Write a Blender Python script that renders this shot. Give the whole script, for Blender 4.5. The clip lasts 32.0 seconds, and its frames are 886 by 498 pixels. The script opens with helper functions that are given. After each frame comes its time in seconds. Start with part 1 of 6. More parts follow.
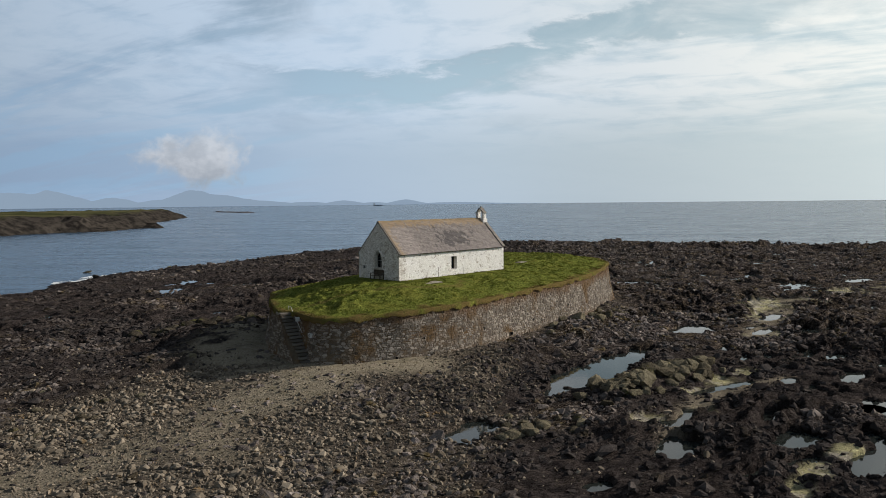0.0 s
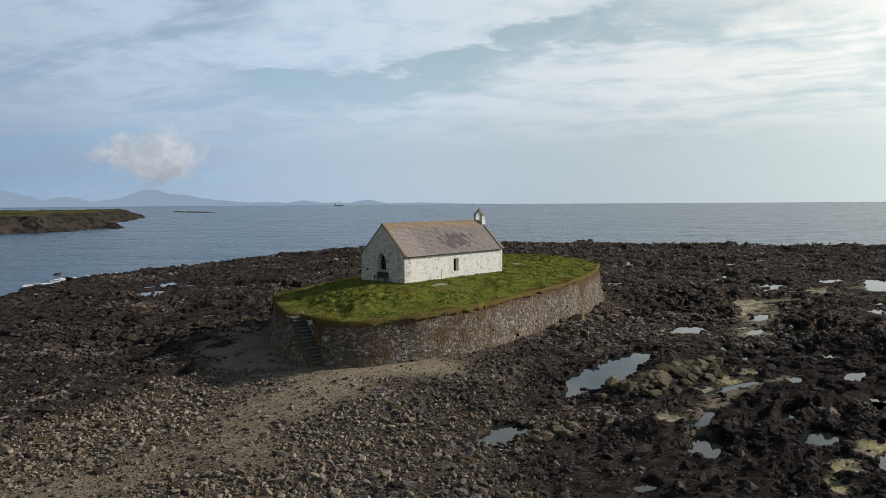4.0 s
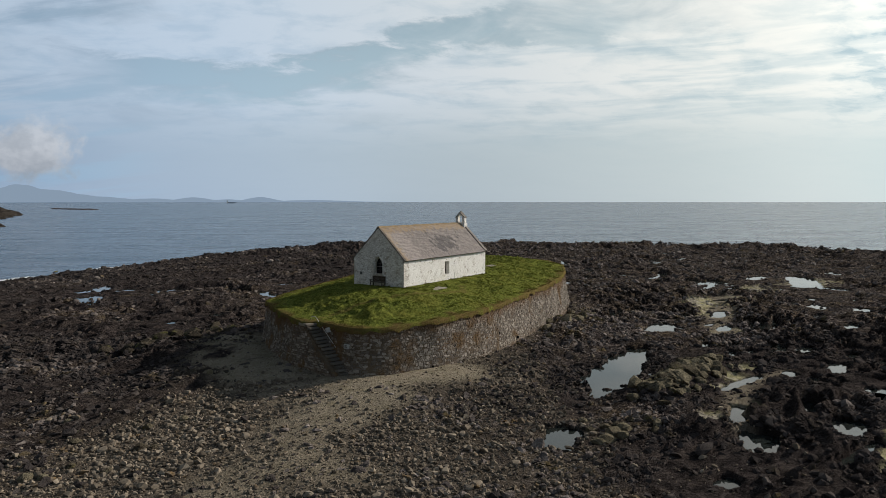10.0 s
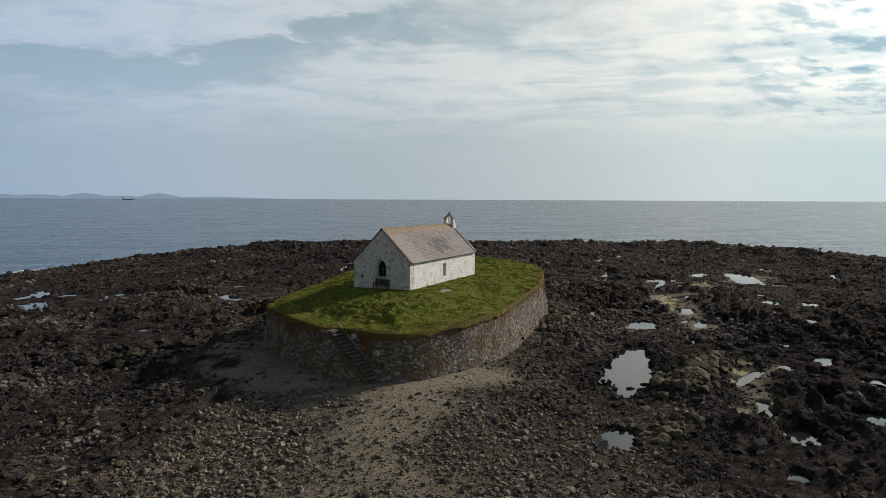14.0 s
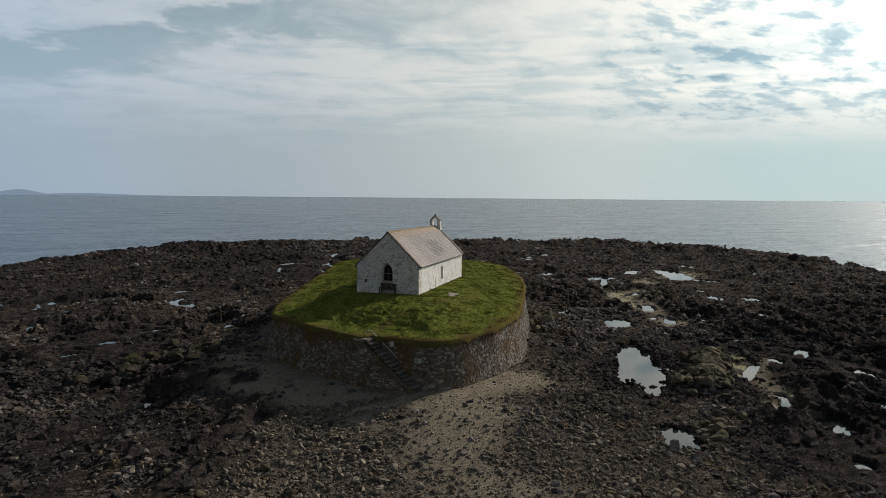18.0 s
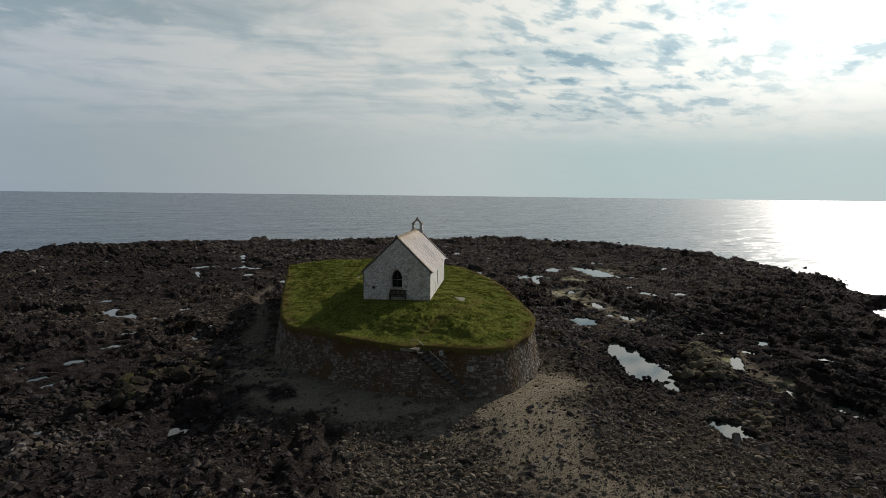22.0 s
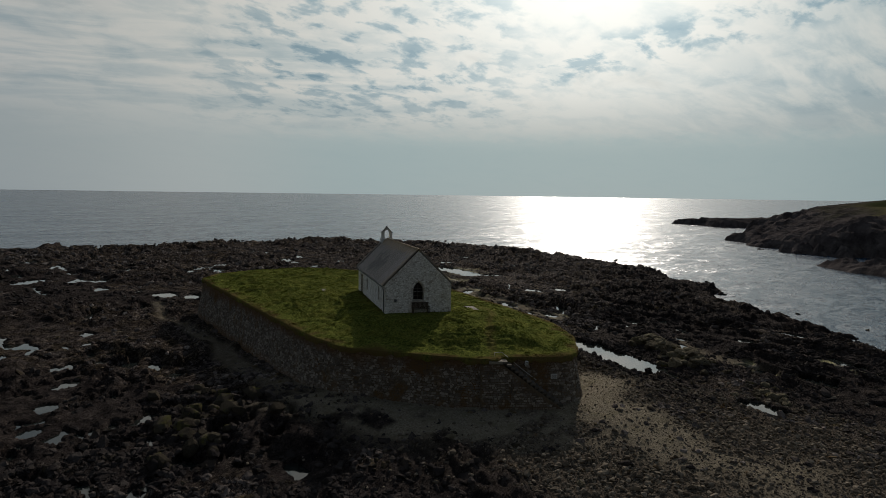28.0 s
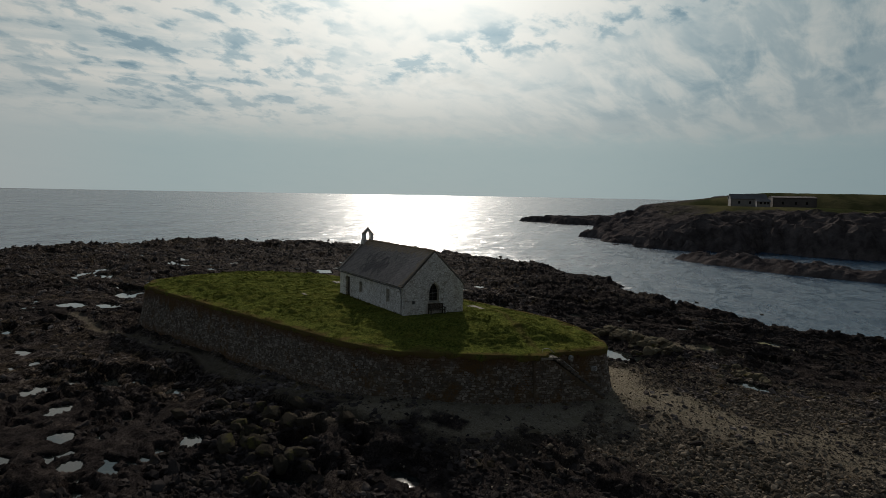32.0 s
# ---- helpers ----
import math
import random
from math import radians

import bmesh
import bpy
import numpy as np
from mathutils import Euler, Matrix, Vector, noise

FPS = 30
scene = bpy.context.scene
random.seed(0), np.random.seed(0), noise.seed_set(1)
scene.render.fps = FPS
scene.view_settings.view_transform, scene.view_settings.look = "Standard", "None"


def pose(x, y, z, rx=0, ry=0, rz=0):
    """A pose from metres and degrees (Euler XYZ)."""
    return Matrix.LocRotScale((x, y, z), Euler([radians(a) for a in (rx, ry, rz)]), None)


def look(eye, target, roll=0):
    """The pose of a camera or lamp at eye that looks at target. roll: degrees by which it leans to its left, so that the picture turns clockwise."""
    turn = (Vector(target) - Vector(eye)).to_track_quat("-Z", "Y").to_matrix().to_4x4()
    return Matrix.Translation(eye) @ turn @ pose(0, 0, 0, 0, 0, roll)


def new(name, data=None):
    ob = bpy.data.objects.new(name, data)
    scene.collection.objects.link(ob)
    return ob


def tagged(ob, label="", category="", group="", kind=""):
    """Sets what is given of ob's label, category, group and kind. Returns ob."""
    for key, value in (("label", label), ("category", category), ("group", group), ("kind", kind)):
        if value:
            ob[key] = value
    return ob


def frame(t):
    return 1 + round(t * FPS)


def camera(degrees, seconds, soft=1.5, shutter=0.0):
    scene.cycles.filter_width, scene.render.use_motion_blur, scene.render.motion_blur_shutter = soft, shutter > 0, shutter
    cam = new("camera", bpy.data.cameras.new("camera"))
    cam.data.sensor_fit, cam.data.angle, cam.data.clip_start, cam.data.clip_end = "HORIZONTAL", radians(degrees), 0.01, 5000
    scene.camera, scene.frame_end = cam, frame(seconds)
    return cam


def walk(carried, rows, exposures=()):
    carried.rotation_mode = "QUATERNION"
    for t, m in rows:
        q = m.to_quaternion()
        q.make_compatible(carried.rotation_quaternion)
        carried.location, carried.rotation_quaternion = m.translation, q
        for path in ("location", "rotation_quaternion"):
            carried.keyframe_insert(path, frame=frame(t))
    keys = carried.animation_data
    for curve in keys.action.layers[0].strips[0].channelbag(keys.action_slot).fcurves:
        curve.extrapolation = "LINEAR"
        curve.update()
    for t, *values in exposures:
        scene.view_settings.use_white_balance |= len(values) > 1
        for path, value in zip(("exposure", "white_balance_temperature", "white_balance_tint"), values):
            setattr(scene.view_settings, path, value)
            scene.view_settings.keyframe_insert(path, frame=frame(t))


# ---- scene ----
import functools

cam = camera(64.5, 32.0, soft=0.2)
METRES, EYE, TILT, LEAN, TURN = 85.0, 13.35, 0.1, 0.4, 0.0
ROWS = [
    (0.0, 0.0, 0.0, 0.0, -0.01, -3.93, 0.17),
    (0.5, -0.0052, -0.0003, 0.0002, -0.36, -3.87, 0.13),
    (1.0, -0.0101, -0.0004, 0.0006, -0.65, -3.89, 0.11),
    (1.5, -0.0159, -0.0005, 0.0007, -0.99, -3.88, 0.07),
    (2.0, -0.0219, -0.0004, 0.0011, -1.38, -3.87, 0.07),
    (2.5, -0.0275, -0.0003, 0.0012, -1.74, -3.86, 0.04),
    (3.0, -0.0342, -0.0002, 0.0014, -2.15, -3.86, 0.01),
    (3.5, -0.0411, 0.0001, 0.0017, -2.58, -3.88, -0.02),
    (5.5, -0.0703, 0.0022, 0.0028, -5.5, -3.9, -0.14),
    (6.0, -0.0789, 0.0031, 0.0033, -6.2, -3.93, -0.17),
    (6.5, -0.0879, 0.0042, 0.0037, -6.81, -3.96, -0.21),
    (7.0, -0.0963, 0.0055, 0.0041, -7.34, -3.97, -0.23),
    (7.5, -0.106, 0.0073, 0.0048, -7.96, -3.99, -0.25),
    (8.0, -0.1162, 0.0091, 0.0052, -8.66, -3.98, -0.29),
    (8.5, -0.1255, 0.011, 0.0056, -9.34, -3.98, -0.31),
    (9.0, -0.1362, 0.0133, 0.0061, -10.13, -3.99, -0.35),
    (9.5, -0.1475, 0.0159, 0.0066, -10.93, -4.0, -0.39),
    (10.0, -0.158, 0.0186, 0.0071, -11.68, -4.02, -0.41),
    (10.5, -0.1698, 0.0218, 0.0075, -12.54, -4.02, -0.44),
    (11.0, -0.1821, 0.0254, 0.008, -13.45, -4.03, -0.46),
    (11.5, -0.1935, 0.0289, 0.0085, -14.31, -4.04, -0.49),
    (12.0, -0.205, 0.0325, 0.0089, -15.19, -4.06, -0.52),
    (12.5, -0.2181, 0.037, 0.0094, -16.18, -4.12, -0.56),
    (13.0, -0.2314, 0.042, 0.0098, -17.2, -4.15, -0.59),
    (13.5, -0.2434, 0.0469, 0.0102, -18.15, -4.16, -0.61),
    (14.0, -0.2568, 0.0529, 0.0107, -19.21, -4.16, -0.65),
    (14.5, -0.2705, 0.0592, 0.0113, -20.29, -4.18, -0.69),
    (16.5, -0.3249, 0.0873, 0.0126, -24.71, -4.23, -0.83),
    (17.0, -0.3398, 0.0958, 0.0129, -25.95, -4.22, -0.85),
    (17.5, -0.355, 0.1048, 0.0132, -27.24, -4.19, -0.88),
    (18.0, -0.3687, 0.1133, 0.0142, -28.43, -4.24, -0.87),
    (18.5, -0.3842, 0.1231, 0.015, -29.79, -4.27, -0.91),
    (19.0, -0.3998, 0.1334, 0.0157, -31.16, -4.29, -0.93),
    (19.5, -0.414, 0.143, 0.0162, -32.42, -4.31, -0.97),
    (20.0, -0.4299, 0.1543, 0.0167, -33.85, -4.31, -0.99),
    (20.5, -0.4458, 0.1659, 0.0175, -35.32, -4.31, -1.0),
    (21.0, -0.4604, 0.1768, 0.0183, -36.66, -4.31, -1.01),
    (21.5, -0.4764, 0.1894, 0.0198, -38.18, -4.37, -1.0),
    (22.0, -0.4925, 0.2025, 0.0201, -39.71, -4.34, -1.05),
    (22.5, -0.5069, 0.215, 0.0211, -41.12, -4.36, -1.06),
    (23.0, -0.5228, 0.2295, 0.0218, -42.69, -4.33, -1.08),
    (23.5, -0.5385, 0.2447, 0.0226, -44.3, -4.31, -1.09),
    (24.0, -0.5524, 0.259, 0.0236, -45.78, -4.34, -1.11),
    (24.5, -0.5678, 0.2756, 0.0246, -47.45, -4.3, -1.13),
    (25.0, -0.5834, 0.2929, 0.0256, -49.15, -4.34, -1.15),
    (25.5, -0.5977, 0.3092, 0.0263, -50.75, -4.3, -1.17),
    (27.5, -0.6554, 0.3846, 0.0304, -57.88, -4.31, -1.07),
    (28.0, -0.6686, 0.4052, 0.0306, -59.72, -4.29, -1.06),
    (28.5, -0.68, 0.4238, 0.0312, -61.36, -4.28, -1.07),
    (29.0, -0.6925, 0.4446, 0.0315, -63.19, -4.25, -1.08),
    (29.5, -0.7045, 0.4656, 0.0314, -65.02, -4.26, -1.1),
    (30.0, -0.7145, 0.4845, 0.0314, -66.6, -4.25, -1.13),
    (30.5, -0.7248, 0.5061, 0.0312, -68.36, -4.26, -1.16),
    (31.0, -0.7342, 0.5283, 0.031, -70.1, -4.24, -1.19),
    (31.5, -0.742, 0.5485, 0.031, -71.68, -4.23, -1.2),
    (32.0, -0.7499, 0.5714, 0.0311, -73.45, -4.2, -1.22),
]
walk(cam, [(t, pose(0, 0, EYE, TILT, LEAN, TURN) @ pose(METRES * x, METRES * y, METRES * z, 90 + pitch, roll, yaw)) for t, x, y, z, yaw, pitch, roll in ROWS],
     [(0, -0.13), (6, -0.14), (10, -0.25), (13, -0.33), (17, -0.47), (19, -0.52), (21, -0.6), (23, -0.86), (25, -1.06), (28, -1.2), (32, -1.24)])

# ---- light ----
SUN_AZ, SUN_EL = 71.0, 24.6   # degrees from +y towards +x, and above the horizon
sun_dir = Vector((math.sin(radians(SUN_AZ)) * math.cos(radians(SUN_EL)), math.cos(radians(SUN_AZ)) * math.cos(radians(SUN_EL)), math.sin(radians(SUN_EL))))
sun = new("sun", bpy.data.lights.new("sun", "SUN"))
sun.data.energy, sun.data.angle, sun.data.color = 5.0, radians(0.8), (1.0, 0.915, 0.82)
sun.matrix_world = look(sun_dir * 200, (0, 0, 0))


def wire(nt, source, target):
    nt.links.new(source, target)


def maths(nt, operation, a, b=None, clamp=False):
    n = nt.nodes.new("ShaderNodeMath")
    n.operation, n.use_clamp = operation, clamp
    for k, v in enumerate((a, b)):
        if v is None:
            continue
        if isinstance(v, (int, float)):
            n.inputs[k].default_value = v
        else:
            nt.links.new(v, n.inputs[k])
    return n.outputs[0]


def mixed(nt, fac, a, b, blend="MIX"):
    n = nt.nodes.new("ShaderNodeMix")
    n.data_type, n.blend_type = "RGBA", blend
    for sock, v in ((n.inputs[0], fac), (n.inputs[6], a), (n.inputs[7], b)):
        if isinstance(v, (int, float)):
            sock.default_value = v
        elif isinstance(v, tuple):
            sock.default_value = (*v, 1) if len(v) == 3 else v
        else:
            nt.links.new(v, sock)
    return n.outputs[2]


def noise_tex(nt, vector, scale, detail=6, rough=0.6, distort=0.0):
    n = nt.nodes.new("ShaderNodeTexNoise")
    n.inputs["Scale"].default_value, n.inputs["Detail"].default_value = scale, detail
    n.inputs["Roughness"].default_value, n.inputs["Distortion"].default_value = rough, distort
    if vector is not None:
        nt.links.new(vector, n.inputs["Vector"])
    return n.outputs["Fac"]


def ramp(nt, fac, lo, hi, a=0.0, b=1.0):
    n = nt.nodes.new("ShaderNodeMapRange")
    n.interpolation_type = "SMOOTHSTEP"
    n.inputs[1].default_value, n.inputs[2].default_value, n.inputs[3].default_value, n.inputs[4].default_value = lo, hi, a, b
    nt.links.new(fac, n.inputs[0])
    return n.outputs[0]


def stretched(nt, vector, scale, turn=0.0):
    n = nt.nodes.new("ShaderNodeMapping")
    n.inputs["Scale"].default_value = scale
    n.inputs["Rotation"].default_value = (0, 0, radians(turn))
    nt.links.new(vector, n.inputs["Vector"])
    return n.outputs[0]


def make_world():
    w = bpy.data.worlds.new("sky")
    scene.world = w
    w.use_nodes = True
    nt = w.node_tree
    nt.nodes.clear()
    out, back = nt.nodes.new("ShaderNodeOutputWorld"), nt.nodes.new("ShaderNodeBackground")
    sky = nt.nodes.new("ShaderNodeTexSky")
    sky.sky_type, sky.sun_disc = "NISHITA", False
    sky.sun_elevation, sky.sun_rotation = radians(SUN_EL), radians(SUN_AZ)
    sky.air_density, sky.dust_density, sky.ozone_density = 1.0, 0.6, 1.4
    coord = nt.nodes.new("ShaderNodeTexCoord").outputs["Generated"]
    sep = nt.nodes.new("ShaderNodeSeparateXYZ")
    wire(nt, coord, sep.inputs[0])
    up = maths(nt, "MAXIMUM", sep.outputs[2], 0.0)
    flat = maths(nt, "ADD", up, 0.20)
    comb = nt.nodes.new("ShaderNodeCombineXYZ")
    wire(nt, maths(nt, "DIVIDE", sep.outputs[0], flat), comb.inputs[0])
    wire(nt, maths(nt, "DIVIDE", sep.outputs[1], flat), comb.inputs[1])
    layer = stretched(nt, comb.outputs[0], (1.0, 1.35, 1.0), 25)
    big = noise_tex(nt, layer, 0.62, 3, 0.5, 0.5)
    small = noise_tex(nt, layer, 2.3, 9, 0.58, 0.5)
    cover = maths(nt, "ADD", maths(nt, "MULTIPLY", big, 0.65), maths(nt, "MULTIPLY", small, 0.55))
    # where the sheets and the blue gaps lie: degrees round from +y, and up
    az = maths(nt, "MULTIPLY", maths(nt, "ARCTAN2", sep.outputs[0], sep.outputs[1]), 57.2958)
    el = maths(nt, "MULTIPLY", maths(nt, "ARCSINE", sep.outputs[2]), 57.2958)
    lumps = maths(nt, "SUBTRACT", noise_tex(nt, layer, 5.0, 8, 0.62, 0.3), 0.5)
    both = lambda *masks: functools.reduce(lambda a, b: maths(nt, "MULTIPLY", a, b), masks)
    brink = maths(nt, "ADD", maths(nt, "SUBTRACT", el, maths(nt, "ADD", 10.4, maths(nt, "MULTIPLY", maths(nt, "MAXIMUM", az, 0.0), 0.31))), maths(nt, "MULTIPLY", lumps, 5.5))
    sheet_one = both(ramp(nt, brink, -0.8, 1.2), ramp(nt, az, 24, 14))
    gap = both(ramp(nt, brink, 1.0, -0.6), ramp(nt, brink, -4.2, -1.4), ramp(nt, az, -18, -9), ramp(nt, az, 24, 15))
    gap_two = both(ramp(nt, maths(nt, "ADD", el, maths(nt, "MULTIPLY", lumps, 3.0)), 11.2, 12.6), ramp(nt, az, 7, 13), ramp(nt, az, 38, 22), ramp(nt, brink, 0.4, -0.3))
    level = maths(nt, "ADD", maths(nt, "ABSOLUTE", maths(nt, "SUBTRACT", el, 9.3)), maths(nt, "MULTIPLY", lumps, 6.0))
    sheet_two = both(ramp(nt, level, 3.4, 1.8), ramp(nt, az, 4, 11), ramp(nt, az, 62, 46))
    torn = both(ramp(nt, az, -8, -16), ramp(nt, noise_tex(nt, stretched(nt, layer, (0.5, 1.6, 1.0), 20), 1.5, 6, 0.6, 0.3), 0.46, 0.60))
    gaps = maths(nt, "MAXIMUM", maths(nt, "MAXIMUM", gap, maths(nt, "MULTIPLY", gap_two, 0.7)), maths(nt, "MULTIPLY", torn, 0.75))
    cover = maths(nt, "ADD", cover, maths(nt, "MULTIPLY", maths(nt, "MAXIMUM", sheet_one, sheet_two), 0.12))
    cover = maths(nt, "SUBTRACT", maths(nt, "ADD", cover, ramp(nt, az, 32, 46, 0.0, 0.16)), maths(nt, "MULTIPLY", gaps, 0.19))
    mask = ramp(nt, cover, CLOUD[0], CLOUD[1])
    dot = nt.nodes.new("ShaderNodeVectorMath")
    dot.operation = "DOT_PRODUCT"
    wire(nt, coord, dot.inputs[0])
    dot.inputs[1].default_value = sun_dir
    near = maths(nt, "MAXIMUM", dot.outputs["Value"], 0.0)
    glow = maths(nt, "ADD", maths(nt, "MULTIPLY", maths(nt, "POWER", near, 12.0), 10.5), maths(nt, "MULTIPLY", maths(nt, "POWER", near, 60.0), 14.0))
    # grey clumps north of the sun, torn shreds before it and a dull sheet to the south
    flock = both(ramp(nt, az, 36, 48), ramp(nt, az, 70, 60), ramp(nt, el, 4.4, 6.0))
    shreds = both(ramp(nt, maths(nt, "ABSOLUTE", maths(nt, "SUBTRACT", maths(nt, "SUBTRACT", el, 10.2), maths(nt, "MULTIPLY", maths(nt, "SUBTRACT", az, 70.0), 0.20))), 2.4, 0.6), ramp(nt, az, 64, 70))
    dull = both(ramp(nt, maths(nt, "SUBTRACT", az, maths(nt, "MULTIPLY", el, 1.6)), 58, 82), ramp(nt, el, 3.5, 5.5))
    clump = maths(nt, "MULTIPLY", ramp(nt, noise_tex(nt, layer, 6.5, 6, 0.58, 0.2), 0.47, 0.62), maths(nt, "MAXIMUM", flock, shreds))
    streak = maths(nt, "MULTIPLY", ramp(nt, noise_tex(nt, stretched(nt, layer, (0.6, 1.7, 1.0), 65), 3.4, 7, 0.6, 0.4), 0.36, 0.60), dull)
    veil = maths(nt, "MULTIPLY", ramp(nt, noise_tex(nt, layer, 4.2, 8, 0.60, 0.3), 0.45, 0.68), 0.12)
    # long level streaks seaward
    lie = nt.nodes.new("ShaderNodeCombineXYZ")
    wire(nt, maths(nt, "MULTIPLY", az, 0.055), lie.inputs[0])
    wire(nt, maths(nt, "ADD", maths(nt, "MULTIPLY", el, 0.60), maths(nt, "MULTIPLY", az, -0.012)), lie.inputs[1])
    strand = both(ramp(nt, noise_tex(nt, lie.outputs[0], 1.3, 6, 0.55, 0.3), 0.44, 0.62), ramp(nt, az, 8, 20), ramp(nt, az, 64, 50), ramp(nt, el, 3.2, 5.0), ramp(nt, el, 14, 11))
    veil = maths(nt, "ADD", veil, maths(nt, "MULTIPLY", strand, 0.17))
    thick = maths(nt, "SUBTRACT", 1.0, maths(nt, "ADD", maths(nt, "ADD", maths(nt, "MULTIPLY", clump, 0.34), maths(nt, "MULTIPLY", streak, 0.26)), maths(nt, "ADD", veil, maths(nt, "MULTIPLY", dull, 0.08))))
    bright = maths(nt, "MULTIPLY", maths(nt, "ADD", glow, maths(nt, "MULTIPLY", maths(nt, "ADD", ramp(nt, dot.outputs["Value"], -1.0, 0.6, 0.27, 1.08), ramp(nt, dot.outputs["Value"], 0.45, 1.0, 0.0, 0.42)), CLOUD[2])), thick)
    tint = nt.nodes.new("ShaderNodeCombineXYZ")
    for k, (f, g, w) in enumerate(((0.815, 1.00, 0.50), (1.0, 1.0, 0.0), (1.225, 0.935, -0.30))):   # the thick parts are blue-grey
        hue = maths(nt, "MULTIPLY", maths(nt, "POWER", thick, w), ramp(nt, dot.outputs["Value"], 0.1, 0.9, f, g))
        wire(nt, maths(nt, "MULTIPLY", bright, hue), tint.inputs[k])
    # thin haze towards the horizon
    haze = ramp(nt, up, 0.0, 0.55, 0.95, 0.0)
    hz = nt.nodes.new("ShaderNodeCombineXYZ")
    facing = maths(nt, "ADD", ramp(nt, dot.outputs["Value"], -1.0, 0.5, 0.29, 1.08), ramp(nt, dot.outputs["Value"], 0.4, 1.0, 0.0, 0.56))   # duller away from the sun
    hb = maths(nt, "ADD", maths(nt, "MULTIPLY", glow, 0.10), maths(nt, "MULTIPLY", facing, CLOUD[3]))
    for k, (e, f, g) in enumerate(((0.92, 0.72, 0.875), (1.0, 1.0, 1.0), (1.10, 1.43, 1.02))):   # bluest across the sun, grey opposite it
        hue = maths(nt, "MULTIPLY", ramp(nt, dot.outputs["Value"], -0.3, 0.9, 1.0, g / f), ramp(nt, dot.outputs["Value"], -0.75, -0.2, e, f))
        wire(nt, maths(nt, "MULTIPLY", hb, hue), hz.inputs[k])
    zenith = mixed(nt, 1.0, sky.outputs[0], (0.90, 0.80, 0.70), "MULTIPLY")
    hazy = mixed(nt, haze, zenith, hz.outputs[0])
    hazy = mixed(nt, gaps, hazy, mixed(nt, 1.0, hazy, (1.00, 1.09, 1.10), "MULTIPLY"))
    low_band = both(ramp(nt, maths(nt, "ADD", el, maths(nt, "MULTIPLY", lumps, 3.0)), 5.4, 3.8), ramp(nt, az, 38, 54))
    hazy = mixed(nt, low_band, hazy, mixed(nt, 1.0, hazy, (0.82, 0.93, 0.96), "MULTIPLY"))
    hazy = mixed(nt, ramp(nt, maths(nt, "ABSOLUTE", maths(nt, "SUBTRACT", az, 22.0)), 20, 6), hazy, mixed(nt, 1.0, hazy, (0.93, 0.93, 0.93), "MULTIPLY"))
    # a dull bank and low cumulus over the bay
    murk = both(ramp(nt, maths(nt, "ABSOLUTE", maths(nt, "SUBTRACT", maths(nt, "ADD", el, maths(nt, "MULTIPLY", lumps, 2.5)), 3.0)), 2.6, 1.2), ramp(nt, az, -10, -20))
    hazy = mixed(nt, murk, hazy, mixed(nt, 1.0, hazy, (0.90, 0.93, 0.95), "MULTIPLY"))
    bank = Vector((math.sin(radians(-18.8)) * math.cos(radians(3.6)), math.cos(radians(-18.8)) * math.cos(radians(3.6)), math.sin(radians(3.5))))
    off = nt.nodes.new("ShaderNodeVectorMath")
    off.operation = "SUBTRACT"
    wire(nt, coord, off.inputs[0])
    off.inputs[1].default_value = bank
    size = nt.nodes.new("ShaderNodeVectorMath")
    size.operation = "LENGTH"
    wire(nt, stretched(nt, off.outputs[0], (1.0, 1.0, 2.1)), size.inputs[0])
    puff = noise_tex(nt, coord, 26.0, 7, 0.6, 0.2)
    heap = ramp(nt, maths(nt, "ADD", maths(nt, "MULTIPLY", size.outputs["Value"], -6.5), puff), -0.04, 0.26, 0.0, 0.60)
    lit = ramp(nt, noise_tex(nt, stretched(nt, coord, (1, 1, 1.3)), 30.0, 5, 0.6), 0.35, 0.65, 5.5, 8.2)
    lit = maths(nt, "MULTIPLY", lit, ramp(nt, up, 0.025, 0.075, 0.66, 1.0))
    heap_col = nt.nodes.new("ShaderNodeCombineXYZ")
    for k, f in enumerate((1.0, 0.98, 0.98)):
        wire(nt, maths(nt, "MULTIPLY", lit, f), heap_col.inputs[k])
    hazy = mixed(nt, heap, hazy, heap_col.outputs[0])
    evening = mixed(nt, ramp(nt, dot.outputs["Value"], -0.75, -0.15), (1.22, 1.0, 0.76), (1.0, 1.0, 1.0))   # warm opposite the low sun
    whole = (mixed(nt, maths(nt, "MULTIPLY", mask, maths(nt, "MULTIPLY", ramp(nt, up, 0.05, 0.16, 0.05, 0.95), ramp(nt, up, 0.32, 0.65, 1.0, 0.12))), hazy, tint.outputs[0]))
    # the sky grows duller over the land to the south
    side = nt.nodes.new("ShaderNodeVectorMath")
    side.operation = "DOT_PRODUCT"
    wire(nt, coord, side.inputs[0])
    side.inputs[1].default_value = (math.sin(radians(122)), math.cos(radians(122)), 0)
    evening = mixed(nt, ramp(nt, side.outputs["Value"], 0.76, 0.97), evening, (0.86, 0.89, 0.90))
    wire(nt, mixed(nt, 1.0, whole, evening, "MULTIPLY"), back.inputs[0])
    back.inputs[1].default_value = 0.1
    wire(nt, back.outputs[0], out.inputs[0])


CLOUD = (0.38, 0.66, 7.6, 5.8)   # cover from, to; brightness of the cloud and of the haze
make_world()


# ---- numeric tools ----
def lattice(ix, iy, seed):
    h = (ix * 374761393 + iy * 668265263 + seed * 1442695041) & 0xFFFFFFFF
    h = ((h ^ (h >> 13)) * 1274126177) & 0xFFFFFFFF
    return ((h ^ (h >> 16)) & 0xFFFF) / 65535.0


